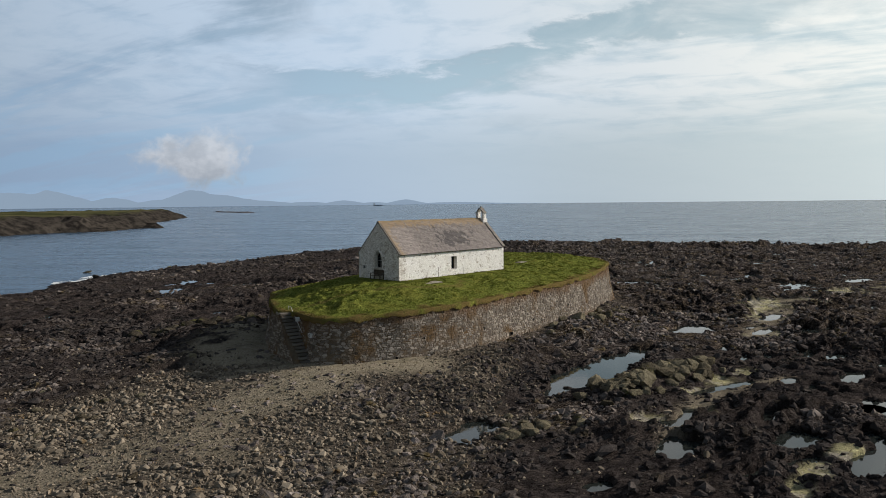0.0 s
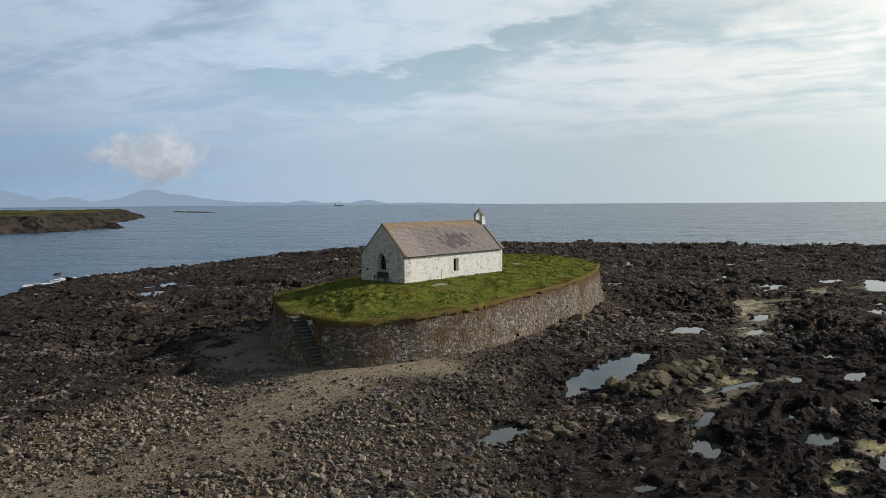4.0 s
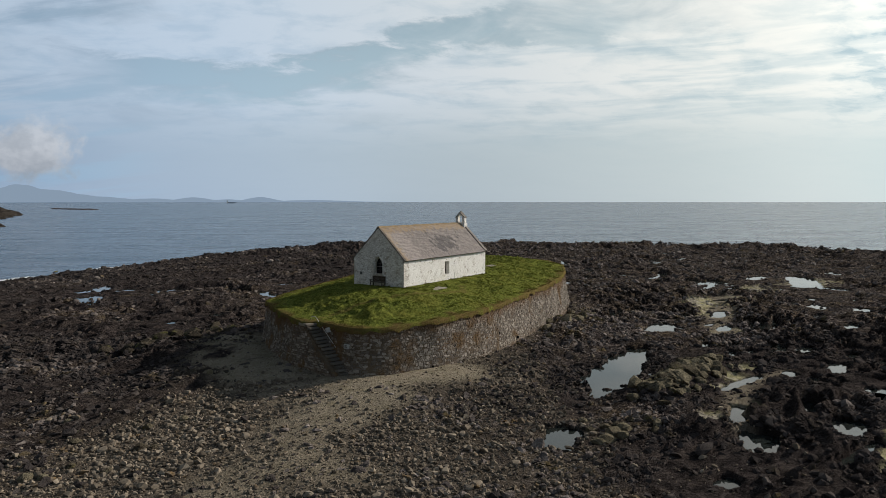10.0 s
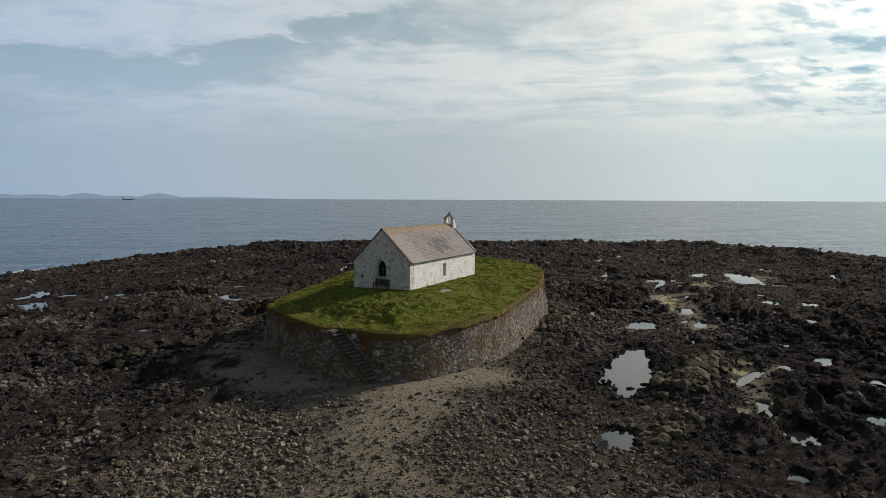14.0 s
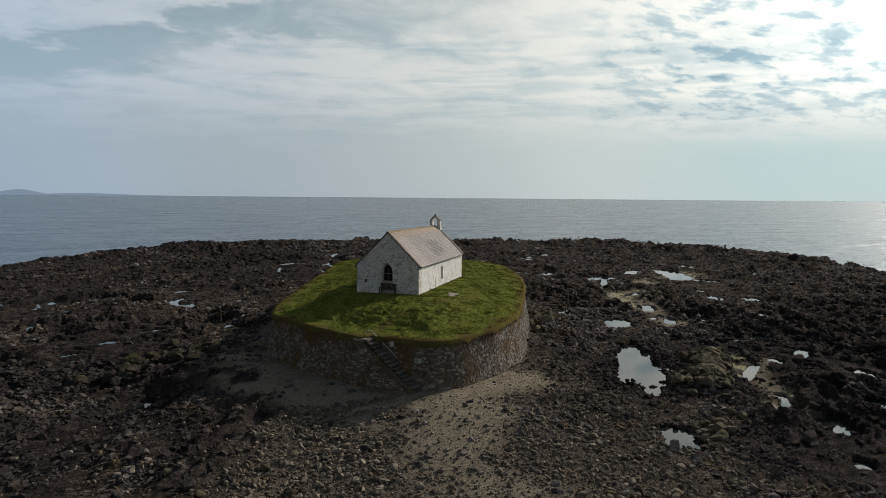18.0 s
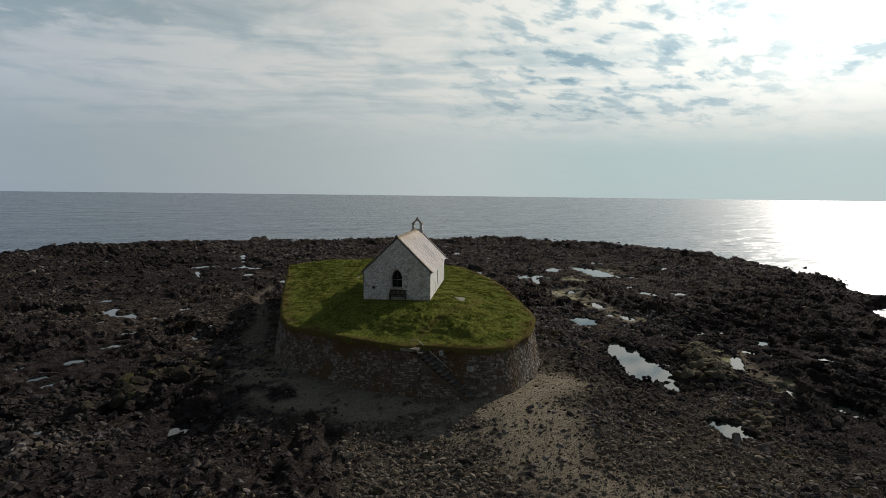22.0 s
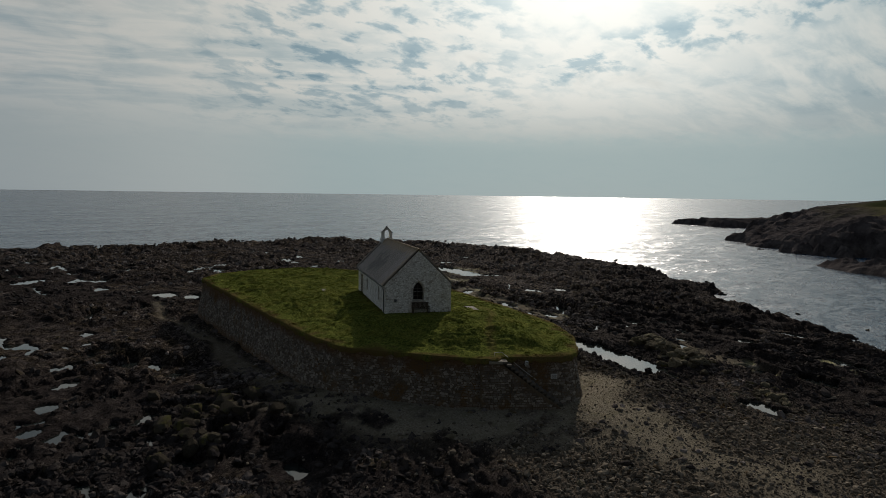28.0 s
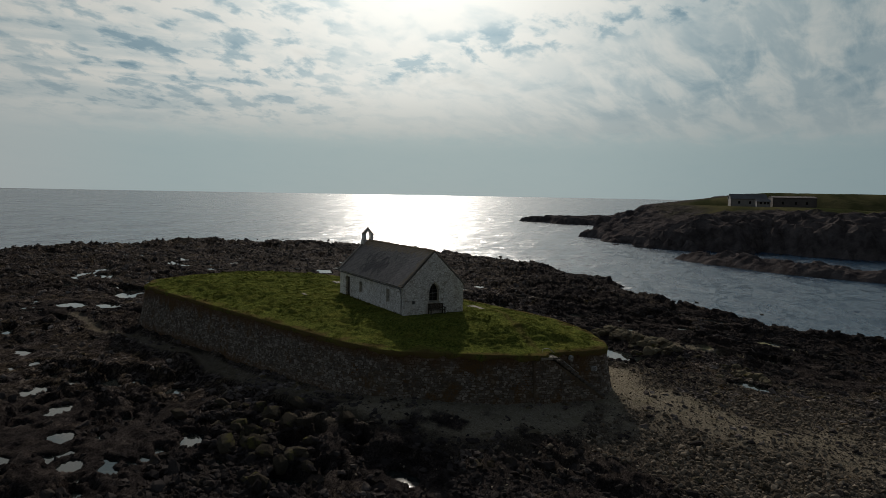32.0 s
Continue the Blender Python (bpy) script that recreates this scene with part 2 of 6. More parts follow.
def value_noise(x, y, seed=0):
    x, y = np.asarray(x, float), np.asarray(y, float)
    ix, iy = np.floor(x).astype(np.int64), np.floor(y).astype(np.int64)
    fx, fy = x - ix, y - iy
    fx, fy = fx * fx * (3 - 2 * fx), fy * fy * (3 - 2 * fy)
    a, b = lattice(ix, iy, seed), lattice(ix + 1, iy, seed)
    c, d = lattice(ix, iy + 1, seed), lattice(ix + 1, iy + 1, seed)
    return (a * (1 - fx) + b * fx) * (1 - fy) + (c * (1 - fx) + d * fx) * fy


def fbm(x, y, seed=0, octaves=4, gain=0.5):
    total, amp, norm = 0, 1.0, 0.0
    for k in range(octaves):
        total = total + amp * value_noise(x * 2.03 ** k + 17.1 * k, y * 2.03 ** k - 9.7 * k, seed + k)
        norm += amp
        amp *= gain
    return total / norm


def smooth(a, b, v):
    t = np.clip((v - a) / (b - a), 0, 1)
    return t * t * (3 - 2 * t)


def signed_distance(x, y, poly):
    """Distance to a polygon's edge, positive inside."""
    x, y = np.asarray(x, float), np.asarray(y, float)
    best = np.full(x.shape, 1e18)
    inside = np.zeros(x.shape, bool)
    n = len(poly)
    for k in range(n):
        (ax, ay), (bx, by) = poly[k][:2], poly[(k + 1) % n][:2]
        dx, dy = bx - ax, by - ay
        t = np.clip(((x - ax) * dx + (y - ay) * dy) / (dx * dx + dy * dy), 0, 1)
        best = np.minimum(best, (x - ax - t * dx) ** 2 + (y - ay - t * dy) ** 2)
        if dy:
            inside ^= ((ay > y) != (by > y)) & (x < dx * (y - ay) / dy + ax)
    return np.where(inside, 1, -1) * np.sqrt(best)


def line_distance(x, y, pts):
    best = np.full(np.shape(x), 1e18)
    for (ax, ay), (bx, by) in zip(pts[:-1], pts[1:]):
        dx, dy = bx - ax, by - ay
        t = np.clip(((x - ax) * dx + (y - ay) * dy) / (dx * dx + dy * dy), 0, 1)
        best = np.minimum(best, (x - ax - t * dx) ** 2 + (y - ay - t * dy) ** 2)
    return np.sqrt(best)


def mesh_arrays(name, verts, faces):
    """A mesh from arrays; faces: an n x 3 or n x 4 array."""
    me = bpy.data.meshes.new(name)
    verts, faces = np.asarray(verts, np.float32), np.asarray(faces, np.int32)
    me.vertices.add(len(verts))
    me.vertices.foreach_set("co", verts.ravel())
    k = faces.shape[1]
    me.loops.add(faces.size)
    me.loops.foreach_set("vertex_index", faces.ravel())
    me.polygons.add(len(faces))
    me.polygons.foreach_set("loop_start", np.arange(0, faces.size, k, dtype=np.int32))
    me.polygons.foreach_set("loop_total", np.full(len(faces), k, np.int32))
    me.polygons.foreach_set("use_smooth", np.zeros(len(faces), bool))
    me.update(calc_edges=True)
    return me


def float_layer(me, name, values):
    layer = me.attributes.new(name, "FLOAT", "POINT")
    layer.data.foreach_set("value", np.asarray(values, np.float32).ravel())


def shade_smooth(me):
    me.polygons.foreach_set("use_smooth", np.ones(len(me.polygons), bool))


def as_mesh(name, source):
    if isinstance(source, bmesh.types.BMesh):
        me = bpy.data.meshes.new(name)
        bmesh.ops.recalc_face_normals(source, faces=source.faces[:])
        source.to_mesh(me)
        source.free()
        return me
    return source


def part(name, source, material, parent, label="", kind=""):
    ob = new(name, as_mesh(name, source))
    if material and not ob.data.materials:
        ob.data.materials.append(material)
    ob.parent = parent
    if label or kind:
        tagged(ob, label, kind=kind)
    return ob


def thing(name, label, category, source=None, material=None, group="", kind="", m=None):
    ob = new(name, as_mesh(name, source) if source is not None else None)
    if source is not None and material and not ob.data.materials:
        ob.data.materials.append(material)
    if m is not None:
        ob.matrix_world = m
    return tagged(ob, label, category, group, kind)


def box_bm(x0, x1, y0, y1, z0, z1, bevel=0.0, bm=None):
    own = bm is None
    bm = bm or bmesh.new()
    vs = [bm.verts.new((x, y, z)) for x in (x0, x1) for y in (y0, y1) for z in (z0, z1)]
    for q in ((0, 1, 3, 2), (4, 6, 7, 5), (0, 4, 5, 1), (2, 3, 7, 6), (0, 2, 6, 4), (1, 5, 7, 3)):
        bm.faces.new([vs[i] for i in q])
    if own and bevel:
        bmesh.ops.recalc_face_normals(bm, faces=bm.faces[:])
        bmesh.ops.bevel(bm, geom=bm.edges[:], offset=bevel, segments=1, affect="EDGES")
    return bm


def rod_bm(points, radius, sides=6, bm=None):
    """A round rod through points."""
    bm = bm or bmesh.new()
    pts = [Vector(p) for p in points]
    rings = []
    for i, p in enumerate(pts):
        d = (pts[min(i + 1, len(pts) - 1)] - pts[max(i - 1, 0)]).normalized()
        a = d.cross(Vector((0, 0, 1)) if abs(d.z) < 0.9 else Vector((1, 0, 0))).normalized()
        b = d.cross(a)
        rings.append([bm.verts.new(p + radius * (math.cos(2 * math.pi * k / sides) * a + math.sin(2 * math.pi * k / sides) * b)) for k in range(sides)])
    for r, s in zip(rings[:-1], rings[1:]):
        for k in range(sides):
            bm.faces.new((r[k], r[(k + 1) % sides], s[(k + 1) % sides], s[k]))
    bm.faces.new(rings[0][::-1])
    bm.faces.new(rings[-1])
    return bm


# ---- materials ----
def material(name, base=(0.5, 0.5, 0.5), rough=0.8, spec=0.5, metal=0.0):
    m = bpy.data.materials.new(name)
    m.use_nodes = True
    nt = m.node_tree
    b = nt.nodes["Principled BSDF"]
    b.inputs["Base Color"].default_value = (*base, 1)
    b.inputs["Roughness"].default_value, b.inputs["Metallic"].default_value = rough, metal
    b.inputs["Specular IOR Level"].default_value = spec
    return m, nt, b


def place_coord(nt):
    return nt.nodes.new("ShaderNodeNewGeometry").outputs["Position"]


def bumped(nt, b, height, strength=0.5, distance=0.05):
    n = nt.nodes.new("ShaderNodeBump")
    n.inputs["Strength"].default_value, n.inputs["Distance"].default_value = strength, distance
    wire(nt, height, n.inputs["Height"])
    wire(nt, n.outputs[0], b.inputs["Normal"])


def attribute(nt, name):
    n = nt.nodes.new("ShaderNodeAttribute")
    n.attribute_name = name
    return n.outputs["Fac"]


def island_random(nt):
    return nt.nodes.new("ShaderNodeNewGeometry").outputs["Random Per Island"]


def object_random(nt):
    return nt.nodes.new("ShaderNodeObjectInfo").outputs["Random"]


def tide_mottle(nt, p, col):
    """Broad light and dark patches that run over rock and stones alike."""
    n = ramp(nt, noise_tex(nt, p, 0.75, 6, 0.66), 0.34, 0.66, 0.0, 1.0)
    return mixed(nt, 1.0, col, mixed(nt, n, (0.52, 0.52, 0.54), (1.50, 1.46, 1.40)), "MULTIPLY")


def mottled(name, dark, light, scale, rough=0.85, bump=0.4, depth=0.04, spec=0.1, rnd=None, third=None, fine=None, skew=1.0, bands=None, weed=None):
    """Two-tone mineral surface with coarse and fine variation; rnd adds variation piece by piece; third tints patches."""
    m, nt, b = material(name, rough=rough, spec=spec)
    if spec <= 0.05:
        b.inputs["IOR"].default_value = 1.10
    p = place_coord(nt)
    coarse = noise_tex(nt, p, scale, 5, 0.6)
    grain = noise_tex(nt, p, fine or scale * 9, 4, 0.7)
    f = maths(nt, "ADD", maths(nt, "MULTIPLY", ramp(nt, coarse, 0.3, 0.7), 0.6), maths(nt, "MULTIPLY", ramp(nt, grain, 0.3, 0.7), 0.4))
    if rnd:
        r = island_random(nt) if rnd == "island" else object_random(nt)
        f = maths(nt, "ADD", maths(nt, "MULTIPLY", f, 0.35), maths(nt, "MULTIPLY", maths(nt, "POWER", r, skew), 0.65))
    col = mixed(nt, f, dark, light)
    if bands:
        h = nt.nodes.new("ShaderNodeSeparateXYZ")
        wire(nt, p, h.inputs[0])
        edge = maths(nt, "ADD", h.outputs[2], maths(nt, "MULTIPLY", noise_tex(nt, p, 0.7, 5, 0.65), 2.2))
        stain = maths(nt, "MAXIMUM", ramp(nt, edge, 4.8, 5.9), ramp(nt, edge, 2.9, 1.7))
        col = mixed(nt, maths(nt, "MULTIPLY", stain, 0.82), col, bands)
    if third:
        col = mixed(nt, ramp(nt, noise_tex(nt, p, third[1], 5, 0.65), third[2], third[2] + 0.12), col, third[0])
    if weed:
        col = tide_mottle(nt, p, col)
        col = mixed(nt, maths(nt, "MULTIPLY", attribute(nt, "weed"), 0.78), col, weed)
    wire(nt, col, b.inputs["Base Color"])
    bumped(nt, b, maths(nt, "ADD", grain, maths(nt, "MULTIPLY", coarse, 0.6)), bump, depth)
    return m


def ground_material():
    m, nt, b = material("shore_ground", rough=0.8, spec=0.02)
    b.inputs["IOR"].default_value = 1.10
    p = place_coord(nt)
    sand, shingle = attribute(nt, "sand"), attribute(nt, "shingle")
    strata = stretched(nt, p, (0.5, 1.0, 1.0), -46)
    coarse = noise_tex(nt, p, 0.35, 5, 0.6)
    mid = noise_tex(nt, strata, 2.2, 6, 0.65)
    fine = noise_tex(nt, p, 9.0, 5, 0.7)
    grain = noise_tex(nt, p, 45.0, 3, 0.7)
    rock = mixed(nt, ramp(nt, mid, 0.38, 0.66), (0.046, 0.039, 0.037), (0.185, 0.158, 0.145))
    weed = mixed(nt, ramp(nt, fine, 0.35, 0.7), (0.048, 0.0385, 0.030), (0.155, 0.125, 0.090))
    rock = mixed(nt, ramp(nt, coarse, 0.42, 0.60), rock, weed)
    mud = mixed(nt, ramp(nt, fine, 0.3, 0.7), (0.065, 0.055, 0.048), (0.21, 0.18, 0.155))
    rock = mixed(nt, ramp(nt, noise_tex(nt, stretched(nt, p, (0.6, 1, 1), -46), 0.22, 5, 0.65), 0.55, 0.66, 0, 0.8), rock, mud)
    rock = mixed(nt, ramp(nt, noise_tex(nt, p, 0.45, 6, 0.7), 0.54, 0.68, 0, 0.75), rock, (0.115, 0.088, 0.053))
    # the clefts' inner darkness is put into the colour, besides the bump
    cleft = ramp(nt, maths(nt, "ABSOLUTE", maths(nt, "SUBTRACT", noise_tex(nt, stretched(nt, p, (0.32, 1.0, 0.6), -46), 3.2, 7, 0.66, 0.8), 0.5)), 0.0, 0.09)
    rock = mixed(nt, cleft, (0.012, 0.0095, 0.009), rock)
    rock = mixed(nt, maths(nt, "MULTIPLY", attribute(nt, "weed"), 0.86), rock, mixed(nt, ramp(nt, fine, 0.35, 0.65), (0.017, 0.0147, 0.0145), (0.056, 0.047, 0.045)))
    alga = maths(nt, "MULTIPLY", attribute(nt, "alga"), ramp(nt, fine, 0.28, 0.5))
    rock = mixed(nt, alga, rock, mixed(nt, ramp(nt, noise_tex(nt, p, 0.8, 4, 0.6), 0.42, 0.58), (0.38, 0.35, 0.285), (0.35, 0.33, 0.19)))
    rock = tide_mottle(nt, p, rock)
    pebbles = nt.nodes.new("ShaderNodeTexVoronoi")
    pebbles.inputs["Scale"].default_value = 7.0
    wire(nt, p, pebbles.inputs["Vector"])
    tone = mixed(nt, ramp(nt, noise_tex(nt, p, 4.0, 6, 0.75), 0.3, 0.7), (0.060, 0.049, 0.038), (0.195, 0.162, 0.128))
    tone = mixed(nt, ramp(nt, pebbles.outputs["Distance"], 0.25, 0.7, 0, 0.5), tone, (0.036, 0.030, 0.022))
    beach = mixed(nt, ramp(nt, fine, 0.3, 0.7), (0.17, 0.145, 0.102), (0.385, 0.332, 0.245))
    beach = mixed(nt, ramp(nt, noise_tex(nt, p, 0.9, 6, 0.7), 0.48, 0.64, 0, 0.7), beach, (0.19, 0.164, 0.105))
    beach = mixed(nt, ramp(nt, grain, 0.5, 0.8, 0, 0.6), beach, (0.12, 0.105, 0.085))
    col = mixed(nt, sand, mixed(nt, shingle, rock, tone), beach)
    wire(nt, col, b.inputs["Base Color"])
    wet = maths(nt, "ADD", sand, shingle, True)
    wire(nt, ramp(nt, wet, 0.0, 1.0, 0.62, 0.9), b.inputs["Roughness"])
    h = maths(nt, "ADD", maths(nt, "ADD", maths(nt, "MULTIPLY", mid, 1.0), maths(nt, "MULTIPLY", cleft, maths(nt, "MULTIPLY", maths(nt, "SUBTRACT", 1.0, wet), 0.5))), maths(nt, "ADD", maths(nt, "MULTIPLY", fine, 0.55), maths(nt, "MULTIPLY", grain, 0.12)))
    bumped(nt, b, h, 0.8, 0.22)
    return m


def grass_material(name, tuft):
    m, nt, b = material(name, rough=0.9, spec=0.02)
    b.inputs["IOR"].default_value = 1.12
    p = place_coord(nt)
    f = noise_tex(nt, p, 0.5, 5, 0.6)
    g = noise_tex(nt, p, 5.0, 5, 0.7)
    col = mixed(nt, ramp(nt, g, 0.3, 0.7), (0.038, 0.054, 0.012), (0.205, 0.225, 0.045))
    col = mixed(nt, ramp(nt, f, 0.45, 0.7, 0, 0.45), col, (0.20, 0.18, 0.04))
    dry = attribute(nt, "dry")
    col = mixed(nt, maths(nt, "MULTIPLY", dry, ramp(nt, g, 0.25, 0.6, 0.35, 1.0)), col, (0.13, 0.088, 0.036))
    if tuft:
        col = mixed(nt, maths(nt, "MULTIPLY", island_random(nt), 0.4), col, (0.135, 0.15, 0.028))
        through_light = nt.nodes.new("ShaderNodeBsdfTranslucent")
        wire(nt, col, through_light.inputs[0])
        both = nt.nodes.new("ShaderNodeMixShader")
        both.inputs[0].default_value = 0.06
        wire(nt, b.outputs[0], both.inputs[1])
        wire(nt, through_light.outputs[0], both.inputs[2])
        wire(nt, both.outputs[0], nt.nodes["Material Output"].inputs[0])
    wire(nt, col, b.inputs["Base Color"])
    bumped(nt, b, maths(nt, "ADD", g, noise_tex(nt, p, 16.0, 4, 0.7)), 0.8, 0.10)
    return m


SEA_TURN = 18   # lie of the wave crests


def sea_material():
    """Open water whose facets tip at random, as wind waves do."""
    m, nt, b = material("sea_water", (0.011, 0.043, 0.085), rough=0.25, spec=0.42)
    b.inputs["IOR"].default_value = 1.33
    p = place_coord(nt)
    tilt = None
    for scale, turn, amount, along in ((0.13, 12, 0.14, 0.75), (0.28, -4, 0.19, 0.6), (0.7, 6, 0.17, 0.45), (1.6, -14, 0.28, 0.4), (5.0, 20, 0.28, 0.4)):
        n = nt.nodes.new("ShaderNodeTexNoise")
        n.inputs["Scale"].default_value, n.inputs["Detail"].default_value = scale, 3
        wire(nt, stretched(nt, p, (along, 1.0, 1.0), turn + SEA_TURN), n.inputs["Vector"])
        v = nt.nodes.new("ShaderNodeVectorMath")
        v.operation = "MULTIPLY_ADD"
        wire(nt, n.outputs["Color"], v.inputs[0])
        v.inputs[1].default_value = (amount * 2, amount * 2, 0)
        if tilt is None:
            v.inputs[2].default_value = (-1.06, -1.06, 1)
        else:
            wire(nt, tilt, v.inputs[2])
        tilt = v.outputs[0]
    unit = nt.nodes.new("ShaderNodeVectorMath")
    unit.operation = "NORMALIZE"
    wire(nt, tilt, unit.inputs[0])
    wire(nt, unit.outputs[0], b.inputs["Normal"])
    gusts = noise_tex(nt, stretched(nt, p, (0.25, 1.0, 1.0), 20 + SEA_TURN), 0.08, 6, 0.68)   # ruffled and smoother streaks
    wire(nt, ramp(nt, gusts, 0.33, 0.67, 0.21, 0.29), b.inputs["Roughness"])
    return m


def pool_material():
    m, nt, b = material("pool_water", (0.020, 0.024, 0.022), rough=0.03, spec=0.5)
    b.inputs["IOR"].default_value = 1.33
    bumped(nt, b, noise_tex(nt, place_coord(nt), 3.0, 2, 0.5), 0.04, 0.03)
    return m


def limewash_material(name, worn_from, worn_to, grime_amount, joints):
    """White limewash over rubble; below worn_from of a noise the bare stone shows."""
    m, nt, b = material(name, rough=0.9, spec=0.06)
    p = place_coord(nt)
    cells = nt.nodes.new("ShaderNodeTexVoronoi")
    cells.inputs["Scale"].default_value = 6.2
    warp = nt.nodes.new("ShaderNodeTexNoise")
    warp.inputs["Scale"].default_value, warp.inputs["Detail"].default_value = 3.5, 4
    wire(nt, p, warp.inputs["Vector"])
    bent = nt.nodes.new("ShaderNodeVectorMath")
    bent.operation = "MULTIPLY_ADD"
    wire(nt, warp.outputs["Color"], bent.inputs[0])
    bent.inputs[1].default_value = (0.28, 0.28, 0.28)
    wire(nt, p, bent.inputs[2])
    wire(nt, stretched(nt, bent.outputs[0], (1, 1, 1.7)), cells.inputs["Vector"])
    tone = nt.nodes.new("ShaderNodeSeparateColor")
    wire(nt, cells.outputs["Color"], tone.inputs[0])
    joint = ramp(nt, cells.outputs["Distance"], 0.28, 0.62)
    rough_face = noise_tex(nt, p, 11.0, 5, 0.7)
    worn = ramp(nt, maths(nt, "ADD", maths(nt, "MULTIPLY", noise_tex(nt, p, 2.0, 8, 0.75), 0.75), maths(nt, "MULTIPLY", tone.outputs[0], 0.25)), worn_from, worn_to)
    grime = ramp(nt, noise_tex(nt, stretched(nt, p, (1, 1, 0.5)), 0.8, 6, 0.7), 0.42, 0.75)
    col = mixed(nt, maths(nt, "MULTIPLY", grime, grime_amount), (0.86, 0.84, 0.80), (0.52, 0.46, 0.375))
    stone = mixed(nt, tone.outputs[1], (0.29, 0.255, 0.21), (0.52, 0.475, 0.41))
    col = mixed(nt, worn, col, stone)
    fleck = ramp(nt, noise_tex(nt, stretched(nt, p, (1, 1, 0.6)), 8.0, 5, 0.7), 0.58, 0.66)
    col = mixed(nt, maths(nt, "MULTIPLY", fleck, 0.38), col, (0.33, 0.29, 0.23))
    col = mixed(nt, maths(nt, "MULTIPLY", joint, joints), col, (0.22, 0.19, 0.15))
    wire(nt, col, b.inputs["Base Color"])
    h = maths(nt, "ADD", maths(nt, "MULTIPLY", joint, -0.35), maths(nt, "ADD", rough_face, noise_tex(nt, p, 3.0, 5, 0.65)))
    bumped(nt, b, h, 0.6, 0.05)
    return m


def slate_material():
    m, nt, b = material("roof_slate", rough=0.65, spec=0.2)
    p = place_coord(nt)
    r = maths(nt, "ADD", maths(nt, "MULTIPLY", object_random(nt), 0.5), maths(nt, "MULTIPLY", island_random(nt), 0.5))
    col = mixed(nt, r, (0.135, 0.116, 0.108), (0.31, 0.268, 0.242))
    sep = nt.nodes.new("ShaderNodeSeparateXYZ")
    turned = nt.nodes.new("ShaderNodeVectorRotate")   # x along the nave, from the east gable
    turned.rotation_type = "Z_AXIS"
    wire(nt, p, turned.inputs["Vector"])
    turned.inputs["Center"].default_value = (*CH[:2], 0)
    turned.inputs["Angle"].default_value = -radians(CH[2])
    wire(nt, turned.outputs[0], sep.inputs[0])
    along = maths(nt, "SUBTRACT", sep.outputs[0], CH[0])
    mottle = noise_tex(nt, stretched(nt, p, (1.0, 1.0, 0.45)), 1.5, 8, 0.74)
    patch = maths(nt, "MULTIPLY", ramp(nt, maths(nt, "ABSOLUTE", maths(nt, "SUBTRACT", along, 8.6)), 4.6, 0.8), ramp(nt, maths(nt, "ABSOLUTE", maths(nt, "SUBTRACT", sep.outputs[2], 9.7)), 1.2, 0.3))
    stain = ramp(nt, maths(nt, "ADD", mottle, maths(nt, "MULTIPLY", patch, 0.17)), 0.58, 0.66)
    col = mixed(nt, maths(nt, "MULTIPLY", stain, 0.8), col, (0.055, 0.050, 0.050))
    verge = maths(nt, "MAXIMUM", ramp(nt, sep.outputs[2], 10.5, 11.4, 0.0, 0.26), ramp(nt, along, 1.3, 0.1, 0.0, 0.24))
    lich = ramp(nt, maths(nt, "ADD", noise_tex(nt, p, 2.5, 6, 0.72), verge), 0.60, 0.74)
    col = mixed(nt, maths(nt, "MULTIPLY", lich, 0.48), col, (0.33, 0.215, 0.085))
    wire(nt, col, b.inputs["Base Color"])
    bumped(nt, b, noise_tex(nt, p, 14.0, 4, 0.6), 0.4, 0.03)
    return m


CH = (-4.1, 64.28, 45.6, 15.05, 5.8)   # church: south-east corner, turn, length, width

GROUND, GRASS, TUFT, SEA, POOL = ground_material(), grass_material("turf", False), grass_material("grass_blades", True), sea_material(), pool_material()
LIME, LIME_WORN = limewash_material("limewashed_stone", 0.58, 0.68, 0.36, 0.18), limewash_material("worn_limewash", 0.46, 0.70, 0.50, 0.30)
SLATE = slate_material()
MORTAR = mottled("wall_mortar", (0.070, 0.052, 0.036), (0.155, 0.118, 0.080), 1.2, 0.9, 0.7, 0.06, third=((0.12, 0.07, 0.033), 0.5, 0.55), bands=(0.10, 0.062, 0.034))
STONES = dict(dark=(0.058, 0.047, 0.037), light=(0.40, 0.352, 0.295), scale=0.9, rough=0.9, bump=0.5, depth=0.04, third=((0.13, 0.080, 0.038), 0.35, 0.53), skew=2.0, bands=(0.14, 0.078, 0.036))
STONE = mottled("wall_stone", rnd="island", **STONES)
STONE_ONE = mottled("wall_stone_single", rnd="object", **STONES)
COBBLE = mottled("shingle_stone", (0.062, 0.050, 0.038), (0.32, 0.268, 0.205), 1.1, 0.9, 0.5, 0.02, spec=0.02, rnd="island", third=((0.15, 0.102, 0.055), 0.75, 0.57), skew=1.6)
WEEDROCK = mottled("weedy_rock", (0.048, 0.0412, 0.039), (0.30, 0.262, 0.240), 1.6, 0.8, 0.8, 0.10, spec=0.02, rnd="island", third=((0.135, 0.105, 0.055), 0.45, 0.55), skew=2.3, weed=(0.025, 0.0218, 0.0215))
OUTCROP = mottled("outcrop_rock", (0.045, 0.037, 0.028), (0.23, 0.20, 0.135), 1.5, 0.8, 1.0, 0.16, spec=0.05, rnd="object", third=((0.12, 0.105, 0.038), 0.8, 0.58))
